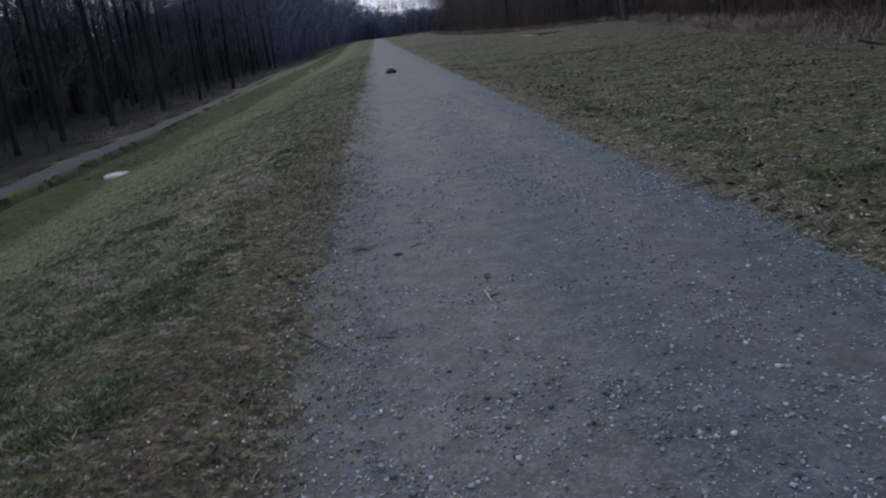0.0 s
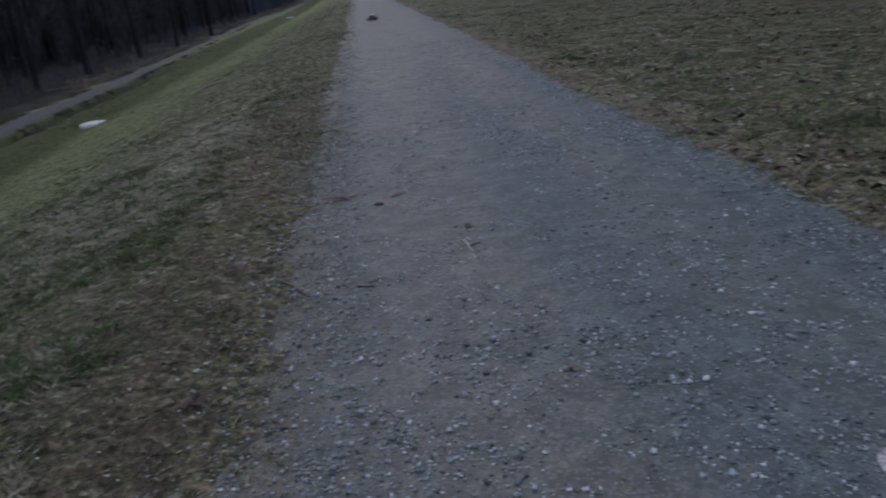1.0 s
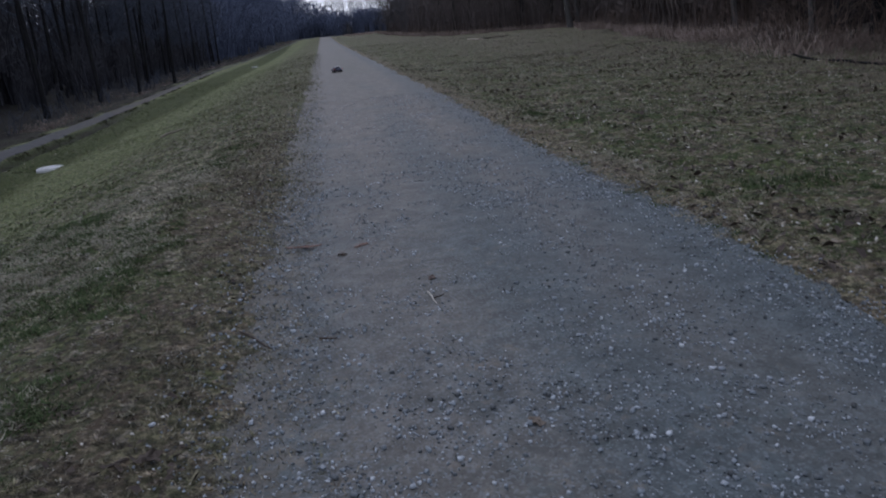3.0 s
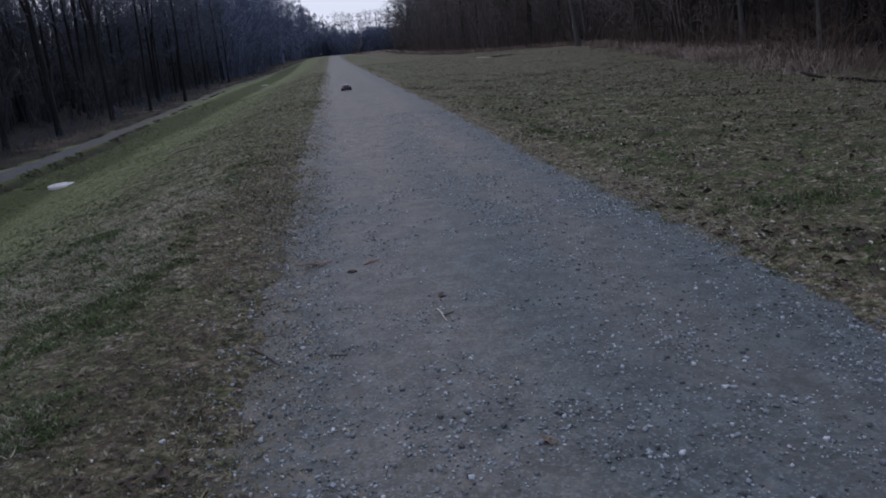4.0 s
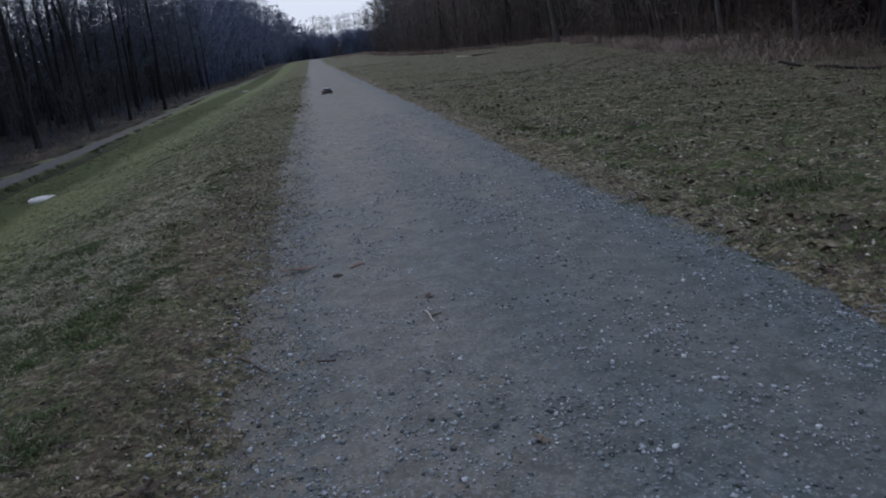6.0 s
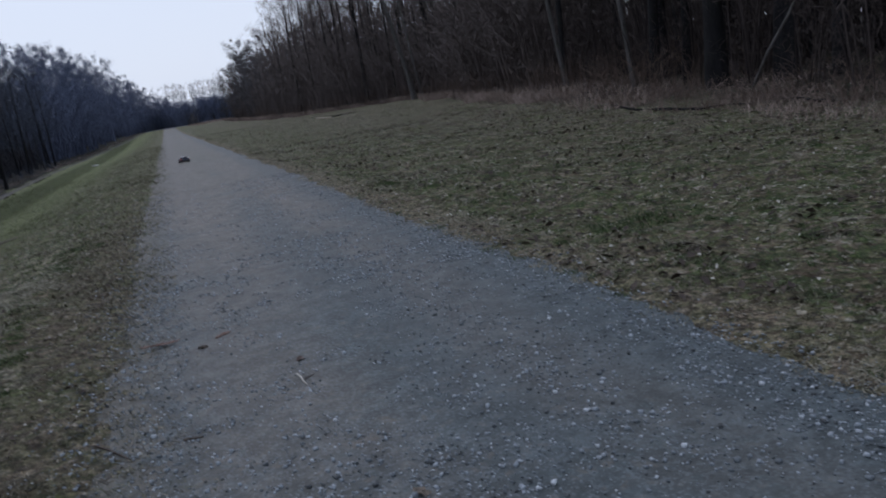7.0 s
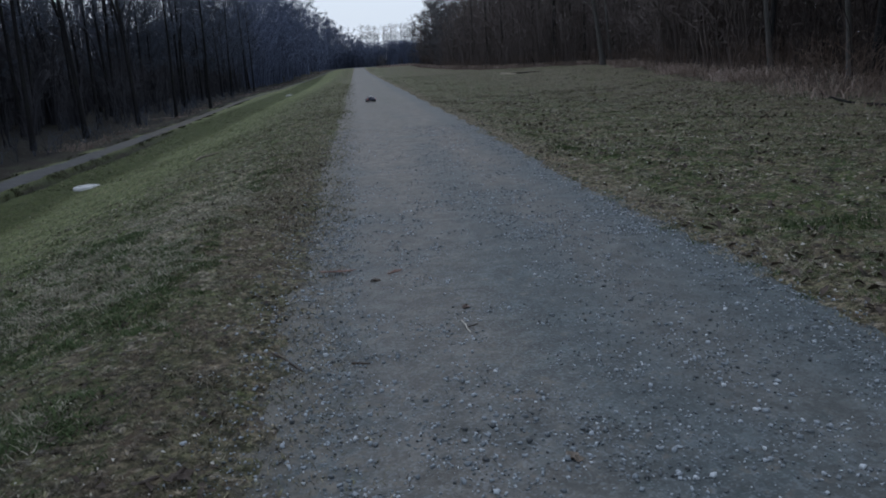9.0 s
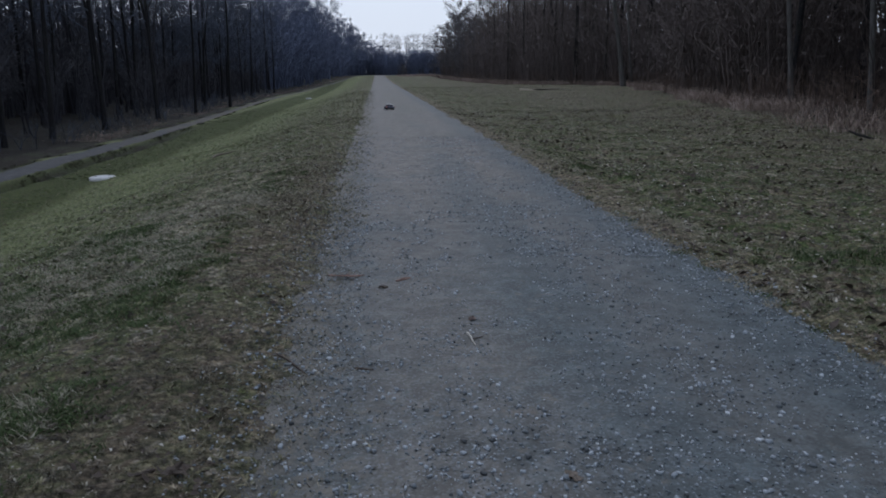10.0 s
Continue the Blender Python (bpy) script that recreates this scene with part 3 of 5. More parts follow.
def bare_tree(seed, height, radius, start, limbs, spread, lean=0.0, fork=False, twigs=7, up=0.55, bush=2.2, subs=6, thin=False, spray=0, spray_r=0.04):
    """Trunk and crown of one leafless tree, as two meshes' worth of geometry, at the origin."""
    rng = np.random.RandomState(seed)
    trunk, crown = Wood(), Wood()
    k = 12
    t = np.linspace(0, 1, k)
    sway = np.cumsum(rng.normal(0, 0.010 * height / 3, (k, 2)), axis=0) * t[:, None]
    leaning = lean * height * t
    pts = np.stack([sway[:, 0] + leaning, sway[:, 1], t * height - 0.15], 1)
    rad = radius * (1 - t) ** 0.8 * 0.92 + 0.012
    rad[0] *= 1.35
    trunk.tube(pts, rad, 5 if thin else 8)
    axes = [(pts, rad)]
    if fork:
        a = rng.uniform(0, 6.28)
        s = 4
        q = np.linspace(0, 1, 8)
        fp = pts[s] + np.stack([np.cos(a) * q * height * 0.13, np.sin(a) * q * height * 0.13, q * height * 0.58], 1)
        fr = rad[s] * 0.75 * (1 - q) ** 0.8 + 0.01
        trunk.tube(fp, fr, 7)
        axes.append((fp, fr))
    bases, tips, rs = [], [], []
    for n in range(limbs):
        p, r = axes[n % len(axes)]
        u = start + (0.98 - start) * (n + rng.rand()) / limbs
        if p is not axes[0][0]:
            u = 0.25 + 0.73 * rng.rand()
        i = min(int(u * (len(p) - 1)), len(p) - 2)
        fr = u * (len(p) - 1) - i
        o, ro = p[i] * (1 - fr) + p[i + 1] * fr, r[i] * (1 - fr) + r[i + 1] * fr
        a = n * 2.4 + rng.normal(0, 0.5)
        length = height * spread * (1.15 - 0.75 * u) * rng.uniform(0.6, 1.25)
        rise = up * rng.uniform(0.4, 1.3)
        q = np.linspace(0, 1, 5)
        lp = o + np.stack([np.cos(a) * q * length, np.sin(a) * q * length, (rise * q + 0.25 * q * q) * length], 1)
        lp[1:] += rng.normal(0, 0.05 * length, (4, 3))
        lr = min(ro * 0.5, 0.012 + 0.011 * length) * (1 - 0.85 * q)
        crown.tube(lp[::2] if thin else lp, lr[::2] if thin else lr, 3 if thin else 4)
        for b in range(subs):
            s = rng.uniform(0.2, 1.0)
            j = min(int(s * 4), 3)
            bo = lp[j] * (1 - (s * 4 - j)) + lp[j + 1] * (s * 4 - j)
            d = np.array([np.cos(a), np.sin(a), 0.5]) + rng.normal(0, 0.75, 3) + (0, 0, 0.25)
            d /= np.linalg.norm(d)
            bl = length * rng.uniform(0.25, 0.55)
            bp = np.stack([bo, bo + d * bl * 0.5 + rng.normal(0, 0.04 * bl, 3), bo + d * bl + (0, 0, 0.12 * bl)])
            crown.tube(bp[::2] if thin else bp, np.array([1, 0.2] if thin else [1, 0.6, 0.2]) * (0.008 + 0.006 * bl) * (0.5 + 0.5 * bush), 3)
            if spray:
                f = rng.uniform(0.1, 1.15, (spray, 1))
                crown.sprays(bp[0] * (1 - f) + bp[2] * f + rng.normal(0, 0.26 * bl, (spray, 3)), bl * rng.uniform(0.14, 0.38, spray), spray_r, rng)
            for c in range(twigs):
                s2 = rng.uniform(0.25, 1)
                to = bp[0] * (1 - s2) + bp[2] * s2
                td = d + rng.normal(0, 0.7, 3) + (0, 0, 0.3)
                td /= np.linalg.norm(td)
                bases.append(to)
                tips.append(to + td * bl * rng.uniform(0.35, 0.9))
                rs.append((0.0045 + 0.0022 * bl) * bush)
    if bases:
        crown.thorns(bases, tips, rs)
    return trunk, crown


def thicket(rng, xs, ys, zs, heights, stems=5, twigs=7, r=0.012, arch=0.35, spray=0, spray_r=0.012):
    """Many bare shrubs in one body: arching stems with twigs."""
    w = Wood()
    bases, tips, rs = [], [], []
    for x, y, z, h in zip(xs, ys, zs, heights):
        for s in range(stems):
            a = rng.uniform(0, 6.28)
            out = arch * h * rng.uniform(0.3, 1.3)
            q = np.array([0, 0.45, 0.8, 1.0])
            o = np.array([x, y, z - 0.05]) + rng.normal(0, 0.12 * h * 0.4, 3) * (1, 1, 0)
            hh = h * rng.uniform(0.6, 1.1)
            p = o + np.stack([np.cos(a) * out * q ** 1.6, np.sin(a) * out * q ** 1.6, hh * np.sin(q * 1.5)], 1)
            w.tube(p, r * h ** 0.5 * np.array([1, 0.75, 0.5, 0.15]), 3)
            if spray:
                f = rng.uniform(0.15, 1.0, spray)
                at = np.stack([np.interp(f, q, p[:, k]) for k in range(3)], 1) + rng.normal(0, 0.10 * h, (spray, 3)) * (1, 1, 0.6)
                w.sprays(at, h * rng.uniform(0.05, 0.13, spray), spray_r, rng)
            for c in range(twigs):
                s2 = rng.uniform(0.2, 1)
                i = 0 if s2 < 0.45 else (1 if s2 < 0.8 else 2)
                f = (s2 - q[i]) / (q[i + 1] - q[i])
                to = p[i] * (1 - f) + p[i + 1] * f
                d = np.array([np.cos(a) * 0.3, np.sin(a) * 0.3, 0.4]) + rng.normal(0, 0.6, 3)
                bases.append(to)
                tips.append(to + d / np.linalg.norm(d) * h * rng.uniform(0.12, 0.38))
                rs.append(r * 0.42 * h ** 0.5)
    if bases:
        w.thorns(bases, tips, rs)
    return w


def blades(x, y, z, height, width, rng, lean=0.6, bent=True):
    """Grass blades as bent ribbons; arrays in, verts and triangles out."""
    n = len(x)
    a = rng.uniform(0, 6.28, n)
    b = rng.uniform(0, 6.28, n)
    d = np.stack([np.cos(b), np.sin(b), np.zeros(n)], 1) * (lean * height * rng.uniform(0.2, 1.4, n))[:, None]
    s = np.stack([np.cos(a), np.sin(a), np.zeros(n)], 1) * (width / 2)[:, None]
    o = np.stack([x, y, z], 1)
    upz = np.array([0, 0, 1.0])
    if bent:
        mid = o + d * 0.3 + upz * (height * 0.6)[:, None]
        tip = o + d + upz * (height * rng.uniform(0.55, 1.0, n))[:, None]
        v = np.stack([o - s, o + s, mid + s * 0.75, mid - s * 0.75, tip], 1).reshape(-1, 3)
        i = np.arange(n)[:, None] * 5
        f = np.concatenate([i + [[0, 1, 2]], i + [[0, 2, 3]], i + [[3, 2, 4]]])
    else:
        tip = o + d + upz * (height * 0.8)[:, None]
        v = np.stack([o - s, o + s, tip], 1).reshape(-1, 3)
        f = np.arange(n)[:, None] * 3 + [[0, 1, 2]]
    return v, f


# ---------------------------------------------------------------- woods
def tree_kind(seed, name, label, bark, twig, **shape):
    trunk, crown = bare_tree(seed, **shape)
    top = tagged(new(name), label, "tree")
    a = new("trunk", trunk.mesh("trunk", bark))
    b = new("crown", crown.mesh("crown", twig))
    a.parent = b.parent = top
    return top


LEFT_LABEL = "slender leafless tree with dark bark in the wood"
RIGHT_LABEL = "tall leafless deciduous tree in the wood beside the meadow"
rng = np.random.RandomState(11)

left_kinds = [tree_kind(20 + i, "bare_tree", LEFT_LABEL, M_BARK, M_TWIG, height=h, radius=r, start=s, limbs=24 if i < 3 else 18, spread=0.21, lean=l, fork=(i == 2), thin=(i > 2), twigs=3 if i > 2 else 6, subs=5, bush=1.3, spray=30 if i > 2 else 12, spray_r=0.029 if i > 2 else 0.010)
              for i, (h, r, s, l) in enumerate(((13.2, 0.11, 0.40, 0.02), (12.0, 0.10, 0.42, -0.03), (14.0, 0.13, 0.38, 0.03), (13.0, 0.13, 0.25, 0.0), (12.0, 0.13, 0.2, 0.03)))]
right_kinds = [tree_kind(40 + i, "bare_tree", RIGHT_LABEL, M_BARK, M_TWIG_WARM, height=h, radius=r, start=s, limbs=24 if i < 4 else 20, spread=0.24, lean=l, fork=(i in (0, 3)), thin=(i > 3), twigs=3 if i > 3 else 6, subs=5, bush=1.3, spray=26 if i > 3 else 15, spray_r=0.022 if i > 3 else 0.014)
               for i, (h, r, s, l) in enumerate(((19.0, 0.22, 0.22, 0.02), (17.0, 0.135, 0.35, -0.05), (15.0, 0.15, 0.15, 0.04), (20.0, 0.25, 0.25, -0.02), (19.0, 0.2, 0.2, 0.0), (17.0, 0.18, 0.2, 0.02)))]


def plant(kinds, group, places):
    """Copies of the kinds at the places (x, y, size, kind)."""
    used = set()
    for x, y, size, k in places:
        m = pose(x, y, float(land(x, y)), 0, 0, rng.uniform(0, 360)) @ Matrix.Scale(size, 4)
        if k not in used:
            used.add(k)
            kinds[k].matrix_basis = m
            tagged(kinds[k], group=group)
            continue
        c = copy_thing(kinds[k], pose(0, 0, 0))
        c.matrix_basis = m
        tagged(c, group=group)


places = [(-13.4, 26.0, 1.0, 2), (-13.6, 29.4, 0.95, 1), (-13.3, 33.0, 1.0, 0), (-13.1, 38.8, 1.0, 2), (-12.8, 47.0, 1.0, 2), (-12.2, 54.0, 0.95, 1), (-11.9, 65.0, 1.0, 0)]
y = 14.0
while y < 125:
    for row in range(3):
        if row == 0 and y < 66:
            continue
        x = wood_left(y) - row * 3.0 - rng.uniform(0, 2.4)
        places.append((x, y + rng.uniform(-1.2, 1.2), rng.uniform(0.85, 1.18), rng.randint(3) if row < 2 and y < 70 else 3 + rng.randint(2)))
    y += 2.6 + y * 0.028
plant(left_kinds, "trees of the wood below the bank", places)

places = [(17.5, 21.0, 1.0, 3), (13.4, 14.0, 1.0, 3)]
y = 4.0
while y < 128:
    for row in range(3):
        x = wood_right(y) + 1.6 + row * 3.0 + rng.uniform(0, 2.4)
        places.append((x, y + rng.uniform(-1.3, 1.3), rng.uniform(0.8, 1.15) * float(np.interp(y, [90, 128], [1.0, 0.72])), (0, 2, 3, 1, 0, 2)[rng.randint(6)] if row < 2 and y < 80 else 4 + rng.randint(2)))
    y += 2.5 + y * 0.03
plant(right_kinds, "trees of the wood beside the meadow", places)

# Pale grey trunks that stand out at the edge of the wood, each leaning its own way.
for i, (x, y, h, r, lean, fork) in enumerate(((18.5, 58.0, 18.0, 0.20, -0.15, False), (19.6, 59.5, 16.0, 0.11, -0.10, False), (14.7, 26.6, 17.0, 0.085, -0.13, True), (13.1, 19.6, 16.0, 0.07, -0.10, False), (19.6, 36.5, 17.0, 0.15, -0.04, False), (23.4, 50.0, 17.0, 0.15, 0.03, False))):
    tree = tree_kind(70 + i, "bare_tree", "leafless tree with a pale grey leaning trunk beside the meadow", M_BARK_GREY, M_TWIG_WARM, height=h, radius=r, start=0.42, limbs=16, spread=0.22, lean=lean, fork=fork, twigs=5, subs=5, bush=1.5, spray=6, spray_r=0.012)
    tree.matrix_basis = pose(x, y, float(land(x, y)))
    tagged(tree, group="trees of the wood beside the meadow")


def merged_trees(name, label, specs, bark, twig):
    """A far wood in one body; specs: seed, x, y, shape."""
    w = Wood()
    for seed, x, y, shape in specs:
        tr, cr = bare_tree(seed, **shape)
        for src in (tr, cr):
            off = np.array([x, y, float(land(x, y))])
            for vv in src.v:
                w.v.append(vv + off)
            for ff in src.f:
                w.f.append(ff + w.n)
            for tt in src.t:
                w.t.append(tt + w.n)
            w.n += src.n
    return tagged(new(name, w.mesh(name, twig)), label, "woodland", kind="stuff")


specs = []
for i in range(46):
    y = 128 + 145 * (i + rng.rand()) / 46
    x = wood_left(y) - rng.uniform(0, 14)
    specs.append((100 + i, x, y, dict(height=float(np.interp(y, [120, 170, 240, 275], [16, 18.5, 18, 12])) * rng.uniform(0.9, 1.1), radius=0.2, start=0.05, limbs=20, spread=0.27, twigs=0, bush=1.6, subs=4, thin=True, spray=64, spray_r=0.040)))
merged_trees("far_woodland", "far leafless wood along the foot of the bank", specs, M_BARK, M_TWIG_HAZE_BLUE)
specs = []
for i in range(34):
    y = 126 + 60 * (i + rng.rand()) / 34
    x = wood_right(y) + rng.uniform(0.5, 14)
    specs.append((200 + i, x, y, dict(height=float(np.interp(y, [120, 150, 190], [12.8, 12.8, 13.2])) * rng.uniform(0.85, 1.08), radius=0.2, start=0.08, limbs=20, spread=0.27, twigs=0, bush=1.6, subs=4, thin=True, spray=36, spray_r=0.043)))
merged_trees("far_woodland", "far leafless wood behind the meadow", specs, M_BARK, M_TWIG_HAZE_DUN)

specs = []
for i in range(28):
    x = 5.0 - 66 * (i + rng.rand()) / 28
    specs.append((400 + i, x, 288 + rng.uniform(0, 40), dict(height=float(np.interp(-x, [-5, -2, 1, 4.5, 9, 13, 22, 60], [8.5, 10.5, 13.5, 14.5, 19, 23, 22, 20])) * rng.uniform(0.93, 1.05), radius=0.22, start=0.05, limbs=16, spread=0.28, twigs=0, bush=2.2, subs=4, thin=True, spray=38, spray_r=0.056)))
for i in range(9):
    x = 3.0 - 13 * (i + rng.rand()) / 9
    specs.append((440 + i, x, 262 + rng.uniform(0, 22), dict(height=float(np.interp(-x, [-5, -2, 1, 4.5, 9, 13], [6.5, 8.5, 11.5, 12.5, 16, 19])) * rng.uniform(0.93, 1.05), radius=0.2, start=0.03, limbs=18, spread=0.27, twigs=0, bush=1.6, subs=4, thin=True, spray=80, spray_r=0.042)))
merged_trees("far_woodland", "distant leafless wood closing the view", specs, M_BARK, M_TWIG_HAZE_BLUE)

poplar = tree_kind(300, "poplar", "slender leafless poplar in a far row", M_BARK, M_TWIG_HAZE_DUN, height=13.2, radius=0.13, start=0.46, limbs=34, spread=0.13, twigs=4, up=1.5, bush=1.3, subs=4, thin=True, spray=30, spray_r=0.014)
for i in range(13):
    m = pose(2.6 + i * 1.5 + rng.uniform(-0.4, 0.4), 278 + rng.uniform(-2, 2), 0.7, 0, 0, rng.uniform(0, 360)) @ Matrix.Scale(rng.uniform(0.98, 1.05), 4)
    c = poplar if i == 0 else copy_thing(poplar, m)
    c.matrix_basis = m
    tagged(c, group="far row of poplars")

# Thickets: scrub inside both woods, partly in shade-darkened colours, and the far hedge.
def scrub(name, label, n, area, h, twig, seed, **kw):
    r = np.random.RandomState(seed)
    xs, ys = area(r, n)
    zs = land(xs, ys)
    w = thicket(r, xs, ys, zs, r.uniform(h[0], h[1], n), **kw)
    return tagged(new(name, w.mesh(name, twig)), label, "undergrowth", kind="stuff")


def left_area(lo, hi, y0, y1):
    def area(r, n):
        ys = y0 + (y1 - y0) * r.rand(n) ** 1.3
        return wood_left(ys) - r.uniform(lo, hi, n), ys
    return area


def right_area(lo, hi, y0, y1):
    def area(r, n):
        ys = y0 + (y1 - y0) * r.rand(n) ** 1.3
        return wood_right(ys) + r.uniform(lo, hi, n), ys
    return area


scrub("undergrowth", "dark bare undergrowth between the trunks", 620, left_area(1.5, 16, 12, 120), (1.2, 4.2), M_TWIG_SHADED, 1, stems=5, twigs=8, r=0.022)
scrub("undergrowth", "dark bare saplings deep in the wood", 560, left_area(5, 30, 48, 250), (6.5, 12.5), M_TWIG_SHADED, 11, stems=4, twigs=2, r=0.030, spray=15, spray_r=0.037)
scrub("undergrowth", "dark bare saplings low in the wood", 210, left_area(4, 30, 8, 52), (3.0, 7.0), M_TWIG_SHADED, 17, stems=5, twigs=9, r=0.035)
scrub("undergrowth", "dark bare scrub of the far wood", 150, left_area(0.5, 14, 125, 285), (5.0, 12.0), M_TWIG_HAZE_BLUE, 13, stems=6, twigs=2, r=0.035, spray=34, spray_r=0.036)
scrub("undergrowth", "dark bare scrub of the far wood", 110, right_area(0.5, 14, 105, 184), (2.5, 7.0), M_TWIG_HAZE_DUN, 14, stems=6, twigs=2, r=0.035, spray=32, spray_r=0.026)
scrub("undergrowth", "dark bare scrub at the end of the path", 130, lambda r, n: (3.5 - 26 * r.rand(n) ** 1.2, r.uniform(262, 290, n)), (3.0, 8.5), M_TWIG_HAZE_BLUE, 15, stems=7, twigs=2, r=0.04, spray=32, spray_r=0.036)
scrub("undergrowth", "dark bare undergrowth between the trunks", 280, right_area(1.2, 14, 0, 34), (1.0, 5.0), M_TWIG_RED_SHADED, 2, stems=5, twigs=3, r=0.012, spray=26, spray_r=0.009)
scrub("undergrowth", "reddish bare undergrowth between the trunks", 420, right_area(1.0, 12, 30, 170), (1.4, 5.0), M_TWIG_WARM, 22, stems=5, twigs=2, r=0.015, spray=30, spray_r=0.018)
scrub("undergrowth", "tall dense bare shrubs along the edge of the wood", 260, right_area(0.4, 7, 30, 182), (3.5, 9.0), M_TWIG_WARM, 23, stems=6, twigs=1, r=0.018, spray=26, spray_r=0.026, arch=0.42)
scrub("undergrowth", "tall dense bare shrubs deep in the wood", 220, right_area(8, 30, 10, 150), (9.0, 17.0), M_TWIG_WARM, 24, stems=6, twigs=0, r=0.024, spray=22, spray_r=0.036, arch=0.42)
scrub("undergrowth", "dark bare saplings deep in the wood", 240, right_area(5, 28, -4, 180), (6.0, 12.0), M_TWIG_RED_SHADED, 12, stems=4, twigs=2, r=0.026, spray=15, spray_r=0.025)
scrub("undergrowth", "low brown brambles at the edge of the wood", 220, left_area(-1.2, 3.0, 14, 110), (0.3, 1.2), M_TWIG, 16, stems=5, twigs=5, r=0.010, arch=0.8)
scrub("bramble_edge", "low tangled brown brambles along the edge of the wood", 130, right_area(-0.2, 3.4, 2, 17), (0.25, 0.75), M_CANE, 3, stems=6, twigs=6, r=0.006, arch=1.1)
scrub("bramble_edge", "tangled brown brambles along the edge of the wood", 430, right_area(-0.6, 3.4, 16, 130), (0.45, 1.5), M_CANE, 33, stems=6, twigs=5, r=0.008, arch=0.9)
scrub("undergrowth", "low bare scrub behind the end of the meadow", 130, lambda r, n: (r.uniform(6, 46, n), r.uniform(238, 300, n)), (1.5, 4.0), M_TWIG_HAZE_DUN, 18, stems=7, twigs=2, r=0.04, spray=32, spray_r=0.036)
scrub("far_hedge", "dark bare hedge across the end of the path", 150, lambda r, n: (2.6 + 26 * r.rand(n) ** 1.1, r.uniform(244, 268, n)), (5.2, 7.4), M_TWIG_HAZE_BLUE, 4, stems=9, twigs=2, r=0.04, spray=44, spray_r=0.036)


# ---------------------------------------------------------------- grass
def scatter(r, n, x0, x1, y0, y1, power=1.0):
    return r.uniform(x0, x1, n), y0 + (y1 - y0) * r.rand(n) ** power


def build_turf():
    r = np.random.RandomState(5)
    vs, fs, n0 = [], [], 0
    for n, box, h, w, power, bent in (
        (170000, (-3.6, 0.0, 0.6, 8.0), (0.007, 0.022), (0.003, 0.007), 1.4, False),
        (110000, (1.9, 7.5, 1.6, 10.0), (0.007, 0.022), (0.004, 0.009), 1.35, False),
        (34000, (2.05, 3.3, 1.4, 6.5), (0.008, 0.028), (0.003, 0.007), 1.3, False),
        (14000, (-0.8, 0.05, 0.8, 9.0), (0.010, 0.030), (0.003, 0.007), 1.3, False),
        (4000, (-3.0, -0.4, 0.8, 5.0), (0.012, 0.03), (0.002, 0.004), 1.35, True),
        (4000, (2.1, 6.0, 2.0, 7.0), (0.012, 0.03), (0.002, 0.004), 1.3, True),
        (104000, (-8.0, 0.0, 6.0, 24), (0.015, 0.034), (0.009, 0.018), 1.3, False),
        (110000, (1.95, 16.0, 7.0, 30), (0.014, 0.034), (0.009, 0.018), 1.3, False),
        (26000, (-10.0, -0.1, 20, 60), (0.03, 0.07), (0.015, 0.035), 1.2, False),
        (30000, (2.2, 16.0, 26, 80), (0.03, 0.07), (0.015, 0.035), 1.2, False),
    ):
        x, y = scatter(r, n, *box, power)
        # Tufts: blades crowd where the turf is lush.
        keep = FIELD(x + 31, y, 0.22) + 0.6 * FIELD(x, y + 13, 0.07) + r.uniform(-0.4, 0.4, n) > -0.22
        keep &= (x < edge_left(y) + r.normal(0.02, 0.17, n)) | (x > edge_right(y) + r.normal(0.03, 0.07, n))
        keep &= x < wood_right(y) + 0.6
        keep &= np.abs(x - lower_middle(y)) > 0.9
        x, y = x[keep], y[keep]
        m = len(x)
        hh = r.uniform(h[0], h[1], m) * (1 + 1.2 * np.clip(FIELD(x + 31, y, 0.22), 0, 1))
        v, f = blades(x, y, surface(x, y) - 0.003, hh, r.uniform(w[0], w[1], m), r, 1.5, bent)
        vs.append(v)
        fs.append(f + n0)
        n0 += len(v)
    me = mesh_of("grass", np.concatenate(vs), np.concatenate(fs), M_TURF)
    return tagged(new("grass", me), "short patchy winter grass, green mixed with withered straw", "grass", kind="stuff")


